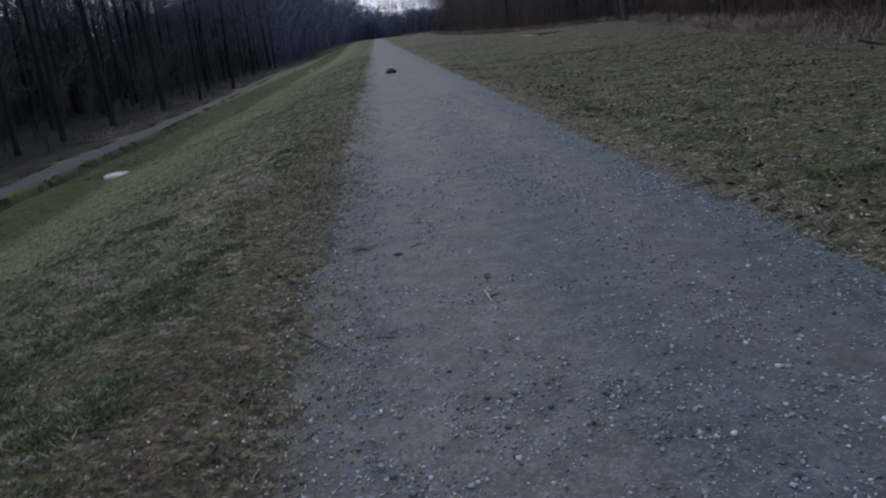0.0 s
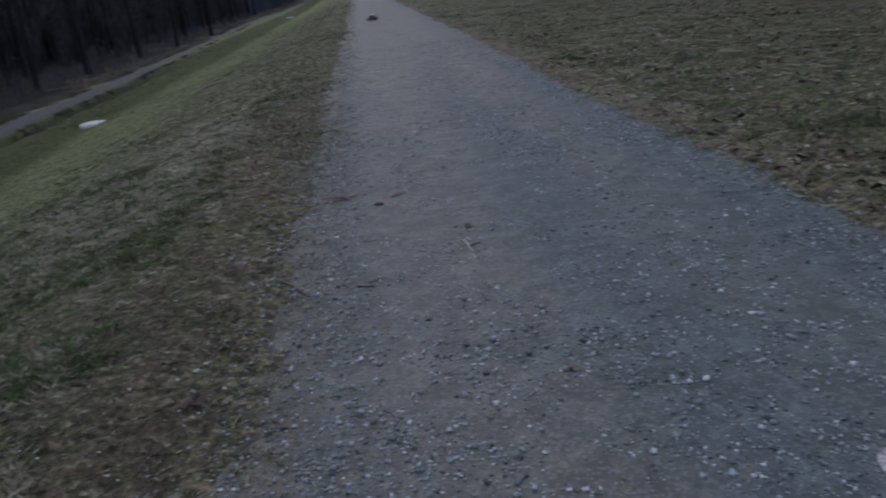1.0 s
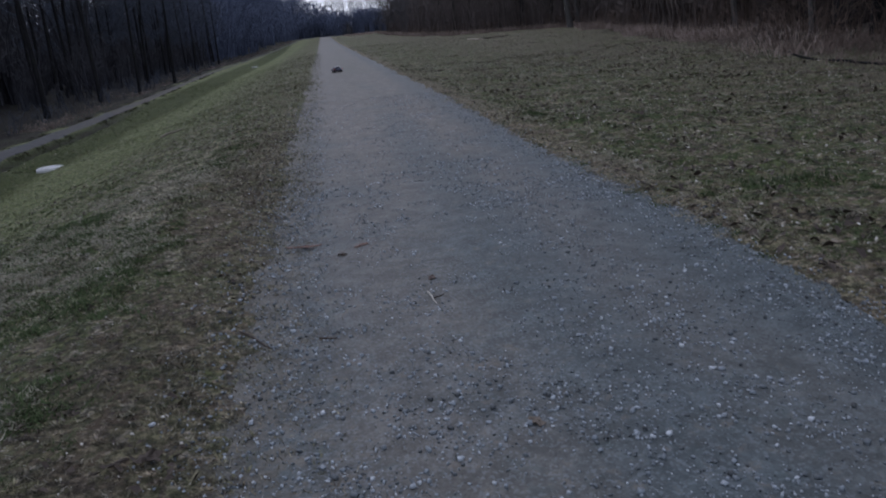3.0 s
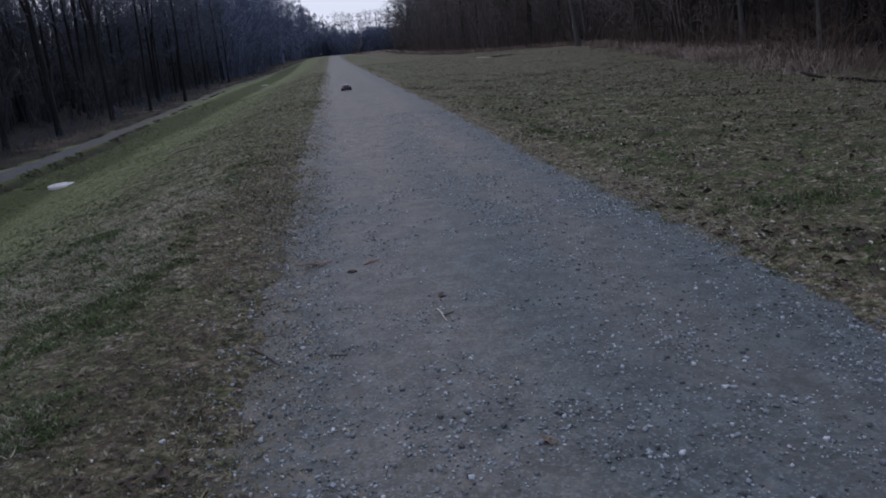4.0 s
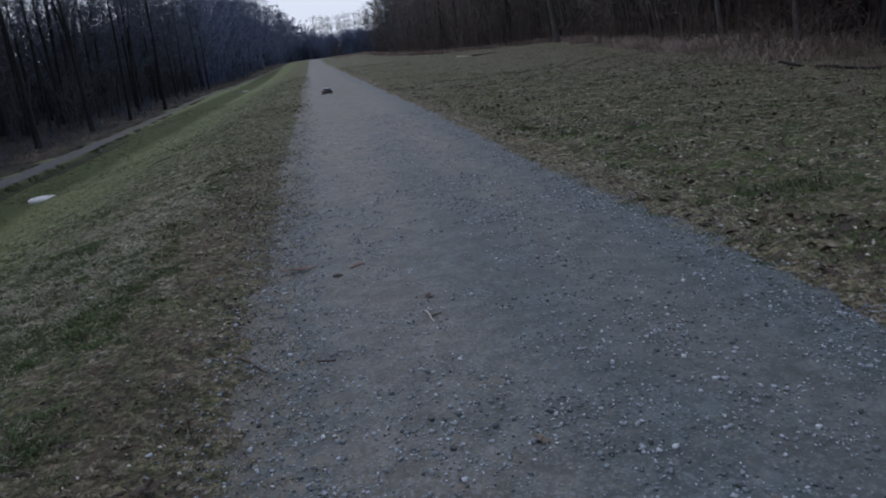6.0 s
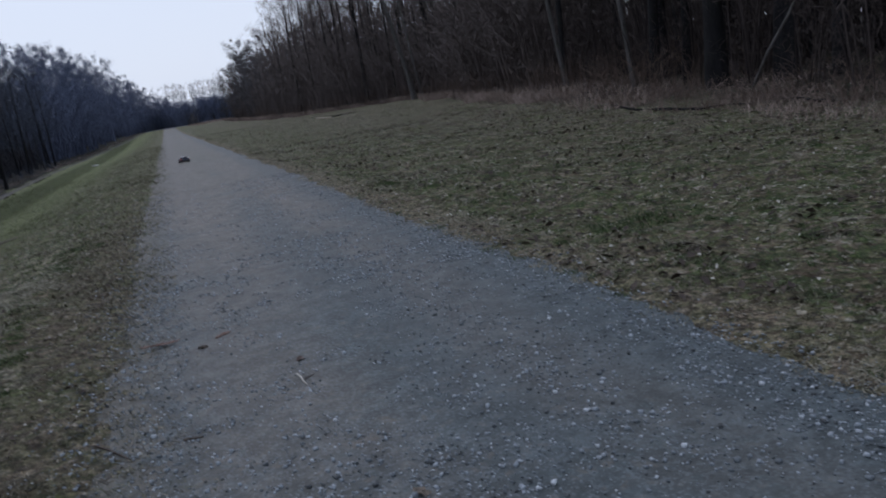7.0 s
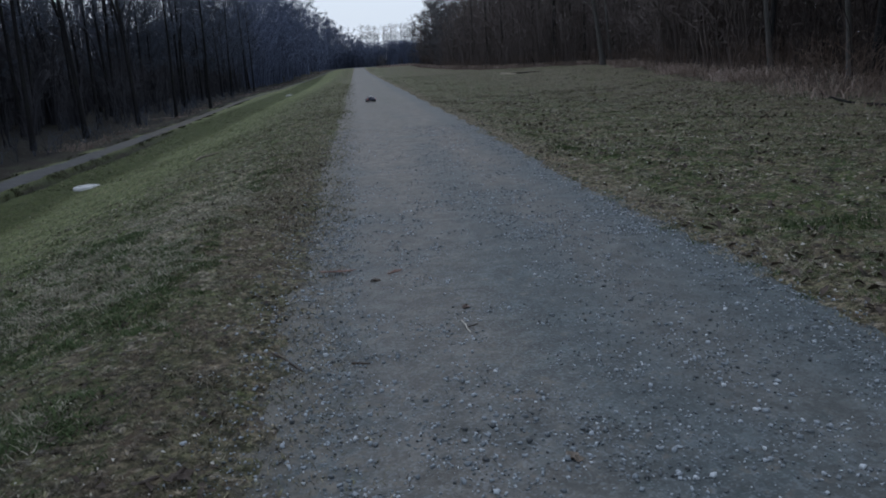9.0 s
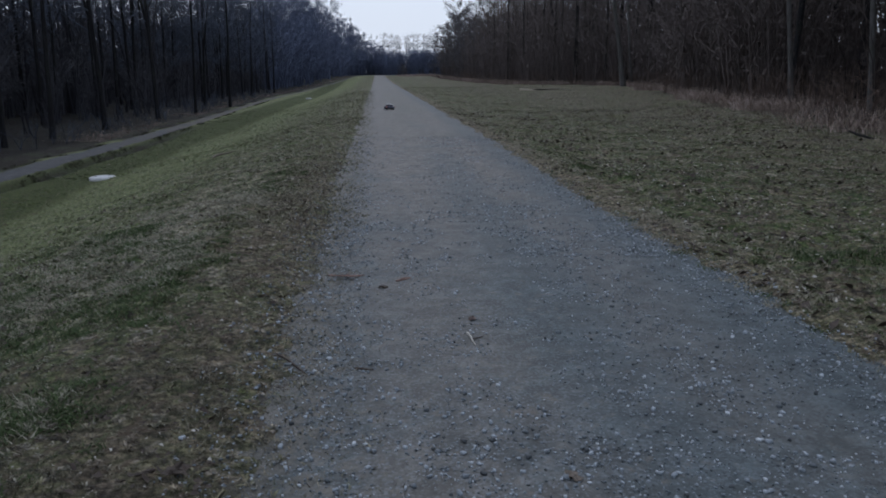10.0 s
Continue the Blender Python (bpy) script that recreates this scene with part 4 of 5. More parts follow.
def build_rosettes():
    """Low clumps of broad short blades that lean out from their middles."""
    r = np.random.RandomState(17)
    vs, fs, n0 = [], [], 0
    for n, box_, k, reach, width in ((6000, (-3.4, -0.35, 0.7, 7.5), 9, (0.014, 0.036), (0.003, 0.0075)), (5200, (2.2, 8.0, 2.0, 11.0), 8, (0.016, 0.042), (0.004, 0.009)), (2800, (-7.0, -0.6, 6.0, 16.0), 8, (0.025, 0.06), (0.007, 0.014)), (2800, (2.4, 12.0, 9.0, 20.0), 8, (0.025, 0.06), (0.007, 0.014))):
        cx, cy = scatter(r, n, *box_, 1.4)
        keep = FIELD(cx + 71, cy, 0.35) + r.uniform(-0.35, 0.35, n) > -0.12
        cx, cy = cx[keep], cy[keep]
        c = len(cx)
        size = r.uniform(0.6, 1.3, c)
        a = r.uniform(0, 6.28, (c, k))
        length = r.uniform(reach[0], reach[1], (c, k)) * size[:, None]
        wide = r.uniform(width[0], width[1], (c, k))
        up = r.uniform(0.25, 0.95, (c, k))
        o = np.stack([cx, cy, surface(cx, cy) - 0.002], 1)[:, None] + np.stack([np.cos(a), np.sin(a), 0 * a], -1) * (0.15 * length)[..., None]
        out = np.stack([np.cos(a) * (1 - 0.5 * up), np.sin(a) * (1 - 0.5 * up), 0.75 * up], -1) * length[..., None]
        side = np.stack([-np.sin(a), np.cos(a), r.normal(0, 0.3, (c, k))], -1) * (wide / 2)[..., None]
        tip = o + out * np.array([1, 1, 0.75])
        mid = o + out * np.array([0.55, 0.55, 0.72])
        v = np.stack([o - side * 0.6, o + side * 0.6, mid + side, mid - side, tip], 2).reshape(-1, 3)
        i = np.arange(c * k)[:, None] * 5
        vs.append(v)
        fs.append(np.concatenate([i + [[0, 1, 2]], i + [[0, 2, 3]], i + [[3, 2, 4]]]) + n0)
        n0 += len(v)
    return tagged(new("grass_rosettes", mesh_of("grass_rosettes", np.concatenate(vs), np.concatenate(fs), M_TURF)), "low clumps of broad-bladed winter grass", "grass", kind="stuff")


def build_dry_grass():
    r = np.random.RandomState(6)
    vs, fs, n0 = [], [], 0
    for n, side, h in ((64000, 1, (0.12, 0.62)), (6500, -1, (0.05, 0.20)), (2500, 0, (0.2, 0.6))):
        y = (1 if side > 0 else 32) + (185 if side > 0 else 190) * r.rand(n) ** 1.6
        if side > 0:
            x = wood_right(y) - 1.3 + r.gamma(2.2, 0.9, n) + 1.2 * FIELD(3, y, 4)
        elif side < 0:
            x = lower_middle(y) - 0.8 - r.gamma(2.0, 0.45, n) - 0.004 * y
        else:
            x, y = r.uniform(5.5, 15, n), r.uniform(190, 225, n)
        keep = FIELD(x, y, 1.3) + r.uniform(-0.3, 0.3, n) > -0.1
        x, y = x[keep], y[keep]
        m = len(x)
        v, f = blades(x, y, turf(x, y) - 0.01, r.uniform(h[0], h[1], m) * np.interp(y, [7, 15, 35], [0.4, 0.75, 1.0]), r.uniform(0.004, 0.011, m) * (1 + y / 40), r, 1.7, True)
        vs.append(v)
        fs.append(f + n0)
        n0 += len(v)
    me = mesh_of("withered_grass", np.concatenate(vs), np.concatenate(fs), M_DRY)
    return tagged(new("withered_grass", me), "tall withered straw-coloured grass at the wood's edge", "tall grass", kind="stuff")


def build_straw_tufts():
    """Flattened tufts of bleached and of dark old grass over bank and meadow."""
    r = np.random.RandomState(7)
    for name, label, material, shift in (("straw_tufts", "flattened tufts of bleached old grass", M_STRAW, 0.0), ("dark_tufts", "low dark tufts of old grass", M_TUFT, 60.0)):
        vs, fs, n0 = [], [], 0
        for n, box in ((700 if shift == 0 else 1700, (-4.2, -1.0, 1.2, 13)), (1500, (-2.8, -1.2, 2.4, 9)), (900 if shift == 0 else 1900, (2.6, 10.5, 2.2, 20)), (700 if shift == 0 else 60, (2.15, 2.75, 1.6, 14))):
            cx, cy = scatter(r, n, *box, 1.25)
            keep = FIELD(cx + shift, cy, 0.8) + r.uniform(-0.25, 0.25, n) > 0.05
            cx, cy = cx[keep], cy[keep]
            size = r.uniform(0.015, 0.06, len(cx))
            k = 32
            x = np.repeat(cx, k) + r.normal(0, 1, len(cx) * k) * np.repeat(size, k)
            y = np.repeat(cy, k) + r.normal(0, 1, len(cx) * k) * np.repeat(size, k)
            m = len(x)
            v, f = blades(x, y, surface(x, y) + 0.002, r.uniform(0.013, 0.038, m), r.uniform(0.005, 0.010, m), r, 1.6, False)
            vs.append(v)
            fs.append(f + n0)
            n0 += len(v)
        tagged(new(name, mesh_of(name, np.concatenate(vs), np.concatenate(fs), material)), label, "grass tufts", kind="stuff")


build_turf()
build_rosettes()
build_dry_grass()
build_straw_tufts()


def build_sedge():
    """Ragged dark tufts that overhang both edges of the lane."""
    r = np.random.RandomState(27)
    n, k = 620, 16
    cy = 15 + 65 * r.rand(n) ** 1.3
    side = np.where(r.rand(n) < 0.65, 1.0, -1.0)
    cx = lower_middle(cy) + side * (np.interp(cy, [0, 30, 60, 120], [0.62, 0.54, 0.42, 0.36]) + np.abs(r.normal(0.06, 0.10, n)))
    keep = FIELD(cx + 19 * side, cy, 1.1) + r.uniform(-0.15, 0.15, n) > 0.08
    cx, cy = cx[keep], cy[keep]
    m = len(cx) * k
    x, y = np.repeat(cx, k) + r.normal(0, 0.07, m), np.repeat(cy, k) + r.normal(0, 0.12, m)
    v, f = blades(x, y, turf(x, y) - 0.01, r.uniform(0.03, 0.10, m), r.uniform(0.010, 0.024, m), r, 1.3, True)
    return tagged(new("sedge", mesh_of("sedge", v, f, M_SEDGE)), "ragged dark sedge and mud along the lane", "sedge", kind="stuff")


build_sedge()


# ---------------------------------------------------------------- things on the ground
def lump(bm, cx, cy, cz, sx, sy, sz, rng_, jitter=0.12, sub=2):
    made = bmesh.ops.create_icosphere(bm, subdivisions=sub, radius=1.0)["verts"]
    for v in made:
        k = 1 + rng_.uniform(-jitter, jitter)
        v.co = Vector((cx + v.co.x * sx * k, cy + v.co.y * sy * k, cz + v.co.z * sz * k))
    return made


def box(bm, x0, x1, y0, y1, z0, z1, bevel=0.0):
    made = bmesh.ops.create_cube(bm, size=1.0)["verts"]
    for v in made:
        v.co = Vector(((x0 + x1) / 2 + v.co.x * (x1 - x0), (y0 + y1) / 2 + v.co.y * (y1 - y0), (z0 + z1) / 2 + v.co.z * (z1 - z0)))
    if bevel:
        edges = {e for v in made for e in v.link_edges}
        bmesh.ops.bevel(bm, geom=list(edges), offset=bevel, segments=2, affect="EDGES", profile=0.5)
    return made


def turned(bm, profile, sides, m=None):
    """A body of revolution about z from (radius, height) pairs, closed where the radius is 0."""
    rings = []
    for r, z in profile:
        rings.append([bm.verts.new((r * math.cos(6.28318 * i / sides), r * math.sin(6.28318 * i / sides), z)) for i in range(sides)] if r > 0 else [bm.verts.new((0, 0, z))])
    for a, b in zip(rings, rings[1:]):
        for i in range(sides):
            j = (i + 1) % sides
            if len(a) == 1 and len(b) > 1:
                bm.faces.new((a[0], b[j], b[i]))
            elif len(b) == 1 and len(a) > 1:
                bm.faces.new((a[i], a[j], b[0]))
            else:
                bm.faces.new((a[i], a[j], b[j], b[i]))
    if m is not None:
        bmesh.ops.transform(bm, matrix=m, verts=[v for ring in rings for v in ring])
    bmesh.ops.recalc_face_normals(bm, faces=bm.faces)


def manhole(x, y, r):
    z = float(turf(x, y)) + 0.008
    top = tagged(new("manhole"), "round pale concrete manhole with a lid in the grass", "manhole", group="manholes along the foot of the bank")
    top.matrix_basis = pose(x, y, z, 1.0, -1.0, 20)
    bm = bmesh.new()
    turned(bm, [(r * 0.86, -0.12), (r, -0.12), (r, 0.03), (r - 0.012, 0.042), (r * 0.87, 0.042), (r * 0.87, 0.02), (r * 0.5, 0.015)], 40)
    part("concrete_ring", bm, M_CONCRETE, top)
    bm = bmesh.new()
    turned(bm, [(0, 0.01), (r * 0.85, 0.01), (r * 0.85, 0.052), (r * 0.83, 0.058), (r * 0.2, 0.062), (r * 0.19, 0.055), (0, 0.055)], 40)
    lid = part("lid", bm, M_CONCRETE, top, "flat pale concrete lid")
    for s in (-1, 1):
        bm = bmesh.new()
        box(bm, s * r * 0.5 - 0.03, s * r * 0.5 + 0.03, -0.012, 0.012, 0.056, 0.068, 0.004)
        part("lifting_bar", bm, M_BARK, lid)
    return top


manhole(-6.90, 19.68, 0.315)
manhole(-7.35, 86.0, 0.315)


def rod(name, label, pts, r0, r1, material, sides=7, category="stick"):
    """A fallen branch along points, with knobbly thickness."""
    w = Wood()
    q = np.linspace(0, 1, 10)
    p = np.asarray(pts, float)
    s = np.linspace(0, 1, len(p))
    line = np.stack([np.interp(q, s, p[:, i]) for i in range(3)], 1)
    rr = r0 + (r1 - r0) * q
    rr = rr * (1 + 0.2 * np.sin(q * 23 + p[0][0]))
    rr[0] *= 0.5
    rr[-1] *= 0.3
    w.tube(line, rr, sides)
    return tagged(new(name, w.mesh(name, material)), label, category)


def lying(x0, y0, x1, y1, lift, r, wob=0.0, n=4):
    """Points of a thing that lies on the ground between two places."""
    out = []
    for i in range(n):
        f = i / (n - 1)
        x, y = x0 + (x1 - x0) * f, y0 + (y1 - y0) * f
        on_path = PATH_LEFT + 0.1 < x < PATH_RIGHT - 0.1
        out.append((x + wob * math.sin(5 * f + x0), y + wob * math.cos(4 * f), float(bed(x, y) if on_path else turf(x, y)) + lift + r * 0.7))
    return out


rod("log", "pale weathered log lying at the edge of the meadow", lying(10.8, 58.4, 11.8, 57.8, 0.0, 0.05, 0.12, 6), 0.06, 0.035, M_WOOD_DEAD, 9, "log")
rod("log", "dark fallen branch at the foot of the brambles", lying(11.7, 58.3, 13.6, 57.2, 0.0, 0.05, 0.2, 7), 0.06, 0.03, M_BARK, 9, "log")
rod("fallen_branch", "long dark fallen branch along the brambles", lying(9.8, 14.0, 10.4, 17.5, 0.0, 0.03, 0.18, 7), 0.03, 0.015, M_BARK, 8, "branch")
rod("fallen_branch", "weathered fallen branch along the brambles", lying(10.0, 9.2, 10.3, 11.0, 0.03, 0.04, 0.1), 0.035, 0.015, M_BARK, 8, "branch")
rod("fallen_branch", "pale broken branch leaning in the undergrowth", [(11.2, 12.6, 0.15), (10.85, 11.7, 0.9), (11.0, 11.3, 1.5), (11.4, 10.9, 2.6)], 0.036, 0.016, M_BARK_GREY, 8, "branch")
rod("fallen_branch", "thick dark rotten branch before the brambles", lying(9.75, 13.9, 10.0, 11.3, 0.0, 0.03, 0.05, 5), 0.035, 0.018, M_BARK, 8, "branch")
rod("stick", "brown stick lying on the grass bank", lying(-3.85, 17.9, -3.50, 19.0, 0.02, 0.03, 0.04), 0.030, 0.015, M_LEAF)
rod("stick", "thin dark twig at the edge of the gravel", lying(-0.51, 3.16, -0.34, 2.93, 0.006, 0.006, 0.008), 0.0055, 0.003, M_LEAF_DARK, 6)
rod("stick", "short dark twig on the gravel", lying(-0.14, 2.96, -0.05, 2.94, 0.003, 0.006, 0.004), 0.006, 0.003, M_LEAF_DARK, 6)
rod("stick", "pale straw stalk on the gravel", lying(0.415, 3.40, 0.445, 3.22, 0.003, 0.004, 0.006), 0.006, 0.003, M_LEAF_PALE, 6)
rod("stick", "crooked twig beside the straw stalk", lying(0.43, 3.30, 0.50, 3.34, 0.003, 0.004, 0.006), 0.004, 0.002, M_LEAF_DARK, 6)


def flat_scrap(name, label, outline, thick, crumple, material, category, seed, at, lift=0.004):
    """A thin curled scrap (leaf, bark, paper) from its outline, with relief and thickness."""
    r = np.random.RandomState(seed)
    bm = bmesh.new()
    n = len(outline)
    cx, cy = sum(p[0] for p in outline) / n, sum(p[1] for p in outline) / n
    rings = [[], [], []]
    for k, f in enumerate((1.0, 0.66, 0.33)):
        for px, py in outline:
            rings[k].append(bm.verts.new((cx + (px - cx) * f + r.normal(0, crumple * 0.3), cy + (py - cy) * f + r.normal(0, crumple * 0.3), lift + (1 - f) * crumple * 0.4 + abs(r.normal(0, crumple)))))
    mid = bm.verts.new((cx, cy, lift + crumple))
    for a, b in zip(rings, rings[1:]):
        for i in range(n):
            bm.faces.new((a[i], a[(i + 1) % n], b[(i + 1) % n], b[i]))
    for i in range(n):
        bm.faces.new((rings[2][i], rings[2][(i + 1) % n], mid))
    bmesh.ops.recalc_face_normals(bm, faces=bm.faces)
    got = bmesh.ops.solidify(bm, geom=bm.faces[:], thickness=thick)
    me = bpy.data.meshes.new(name)
    bm.to_mesh(me)
    bm.free()
    me.materials.append(material)
    ob = new(name, me)
    x, y = at[0], at[1]
    on_path = PATH_LEFT + 0.1 < x < PATH_RIGHT - 0.1
    ob.matrix_basis = pose(x, y, float(surface(x, y)) + (0.0 if on_path else 0.010), 0, 0, at[2])
    return tagged(ob, label, category)


def leaf_outline(length, width, n=10):
    return [(math.cos(6.283 * i / n) * length / 2, math.sin(6.283 * i / n) * width / 2 * (1 + 0.35 * math.cos(6.283 * i / n * 5))) for i in range(n)]


flat_scrap("paper_scrap", "crumpled pale scrap of paper lying on the gravel", [(-0.023, 0.104), (0.033, 0.088), (0.052, 0.048), (0.053, 0.009), (0.067, -0.048), (0.038, -0.079), (-0.011, -0.100), (-0.050, -0.055), (-0.065, 0.001), (-0.050, 0.060)],
           0.002, 0.010, M_PAPER, "paper", 1, (1.27, 1.16, 0))
flat_scrap("dead_leaf", "curled brown dead leaf on the gravel", leaf_outline(0.075, 0.045), 0.002, 0.006, M_LEAF, "leaf", 2, (0.595, 1.917, 120))
flat_scrap("dead_leaf", "dark rotten leaf in the grass", leaf_outline(0.10, 0.06), 0.002, 0.010, M_LEAF_DARK, "leaf", 3, (-0.69, 2.01, 40))
flat_scrap("dead_leaf", "brown dead leaf in the grass", leaf_outline(0.09, 0.035), 0.002, 0.008, M_LEAF_DARK, "leaf", 4, (-0.79, 1.99, 20))
flat_scrap("bark_scrap", "long rusty strip of bark on the gravel", leaf_outline(0.24, 0.034), 0.004, 0.003, M_BARKRED, "bark", 5, (-0.24, 4.55, -5), 0.020)
flat_scrap("bark_scrap", "rusty scrap of bark on the gravel", leaf_outline(0.13, 0.036), 0.004, 0.003, M_BARKRED, "bark", 6, (0.13, 4.47, 40))
flat_scrap("bark_scrap", "dark scrap of bark on the gravel", leaf_outline(0.06, 0.04), 0.004, 0.006, M_LEAF_DARK, "bark", 7, (0.0, 4.31, 10))
flat_scrap("dead_leaf", "rusty dead leaf on the gravel", leaf_outline(0.05, 0.035), 0.002, 0.006, M_BARKCHIP, "leaf", 8, (0.47, 3.62, 60))

# Loose dead leaves in the meadow, in one body each.
def leaf_litter(name, label, n, area, size, material, seed):
    r = np.random.RandomState(seed)
    x, y = area(r, n)
    keep = (x < edge_left(y) - 0.05) | (x > edge_right(y) + 0.05)
    keep &= FIELD(x + 10 * seed, y, 0.9) + 0.8 * FIELD(x, y + 10 * seed, 0.25) + r.uniform(-0.25, 0.25, n) > 0.1
    x, y = x[keep], y[keep]
    n = len(x)
    z = surface(x, y) + 0.014
    a = r.uniform(0, 6.28, n)
    s = r.uniform(size[0], size[1], n)
    u = np.stack([np.cos(a) * s, np.sin(a) * s, r.normal(0, 0.3, n) * s], 1)
    w = np.stack([-np.sin(a) * s * 0.6, np.cos(a) * s * 0.6, r.normal(0, 0.3, n) * s], 1)
    o = np.stack([x, y, z], 1)
    lift = np.stack([0 * s, 0 * s, 0.35 * s], 1)
    v = np.stack([o - u, o - w * 0.9 - u * 0.2 + lift, o + w * 0.9 - u * 0.2 + lift, o + u + lift * 0.4, o - lift * 0.1 + u * 0.1], 1).reshape(-1, 3)
    i = np.arange(n)[:, None] * 5
    f = np.concatenate([i + [[0, 1, 4]], i + [[1, 3, 4]], i + [[3, 2, 4]], i + [[2, 0, 4]]])
    return tagged(new(name, mesh_of(name, v, f, material)), label, "leaves", kind="stuff")


leaf_litter("leaf_litter", "bleached dead leaves strewn over the meadow", 9000, lambda r, n: scatter(r, n, 2.3, 13, 2.5, 28, 1.2), (0.007, 0.022), M_LEAF_PALE, 1)
leaf_litter("leaf_litter", "brown dead leaves strewn over the meadow", 16000, lambda r, n: scatter(r, n, 2.3, 13, 2.5, 28, 1.2), (0.014, 0.042), M_LEAF_DARK, 2)
leaf_litter("leaf_litter", "bleached dead leaves strewn over the bank", 4800, lambda r, n: scatter(r, n, -4.5, -0.5, 0.8, 14, 1.3), (0.005, 0.012), M_LEAF_PALE, 3)
leaf_litter("leaf_litter", "dark dead leaves strewn over the bank", 6500, lambda r, n: scatter(r, n, -4.5, -0.5, 0.8, 14, 1.3), (0.008, 0.022), M_LEAF_DARK, 4)


def tussock(x, y, size, seed, label, material):
    r = np.random.RandomState(seed)
    n = 260
    px, py = x + r.normal(0, size, n), y + r.normal(0, size, n)
    v, f = blades(px, py, turf(px, py) - 0.004, r.uniform(0.03, 0.07, n), r.uniform(0.004, 0.008, n), r, 0.9, True)
    return tagged(new("grass_tuft", mesh_of("grass_tuft", v, f, material)), label, "grass tuft", kind="stuff")


for i, (x, y, s) in enumerate(((2.79, 10.14, 0.10), (-2.2, 6.9, 0.10), (3.1, 4.75, 0.16), (3.5, 4.9, 0.12), (-1.9, 2.9, 0.10))):
    tussock(x, y, s, 50 + i, "dark green tuft of grass", M_TUFT)


# ---------------------------------------------------------------- toy truck
def paint(name, base, rough=0.3):
    m = Nodes(name, rough, 0.0, 0.5)
    dust = m.span(m.noise(35, 5, 0.7), 0.45, 0.75, 0, 0.25)
    return m.done(m.mix(dust, base, (0.22, 0.20, 0.17)))


M_NAVY = paint("navy_paint", (0.020, 0.028, 0.075))
M_WHITE = paint("white_paint", (0.50, 0.48, 0.48))
M_RED = paint("red_paint", (0.55, 0.030, 0.028))
M_BLACK = paint("black_plastic", (0.018, 0.018, 0.020), 0.55)
M_GLASS = paint("smoked_window", (0.022, 0.024, 0.032), 0.12)
M_TYRE = plain("tyre_rubber", (0.022, 0.021, 0.021), 0.85, 0.2, 0.35, 60, bump=0.6)
M_CHROME = plain("silver_rim", (0.72, 0.70, 0.68), 0.3, 0.5, 0.1, 40, metal=0.7)


def loft(bm, stations, cap=True):
    """A shell through cross-sections, each a list of (y, z) at x."""
    rings = [[bm.verts.new((x, y, z)) for y, z in ring] for x, ring in stations]
    n = len(rings[0])
    for a, b in zip(rings, rings[1:]):
        for i in range(n):
            j = (i + 1) % n
            bm.faces.new((a[i], a[j], b[j], b[i]))
    if cap:
        bm.faces.new(rings[0])
        bm.faces.new(rings[-1][::-1])
    bmesh.ops.recalc_face_normals(bm, faces=bm.faces)


def hull(hw, z0, z1, crown=0.008):
    """A rounded box section, half width hw between z0 and z1."""
    r = min(0.018, (z1 - z0) * 0.3)
    return [(-hw, z0 + r), (-hw + r * 0.5, z0), (hw - r * 0.5, z0), (hw, z0 + r), (hw * 0.985, z1 - r), (hw * 0.93, z1 - r * 0.2), (hw * 0.5, z1 + crown), (-hw * 0.5, z1 + crown), (-hw * 0.93, z1 - r * 0.2), (-hw * 0.985, z1 - r)]


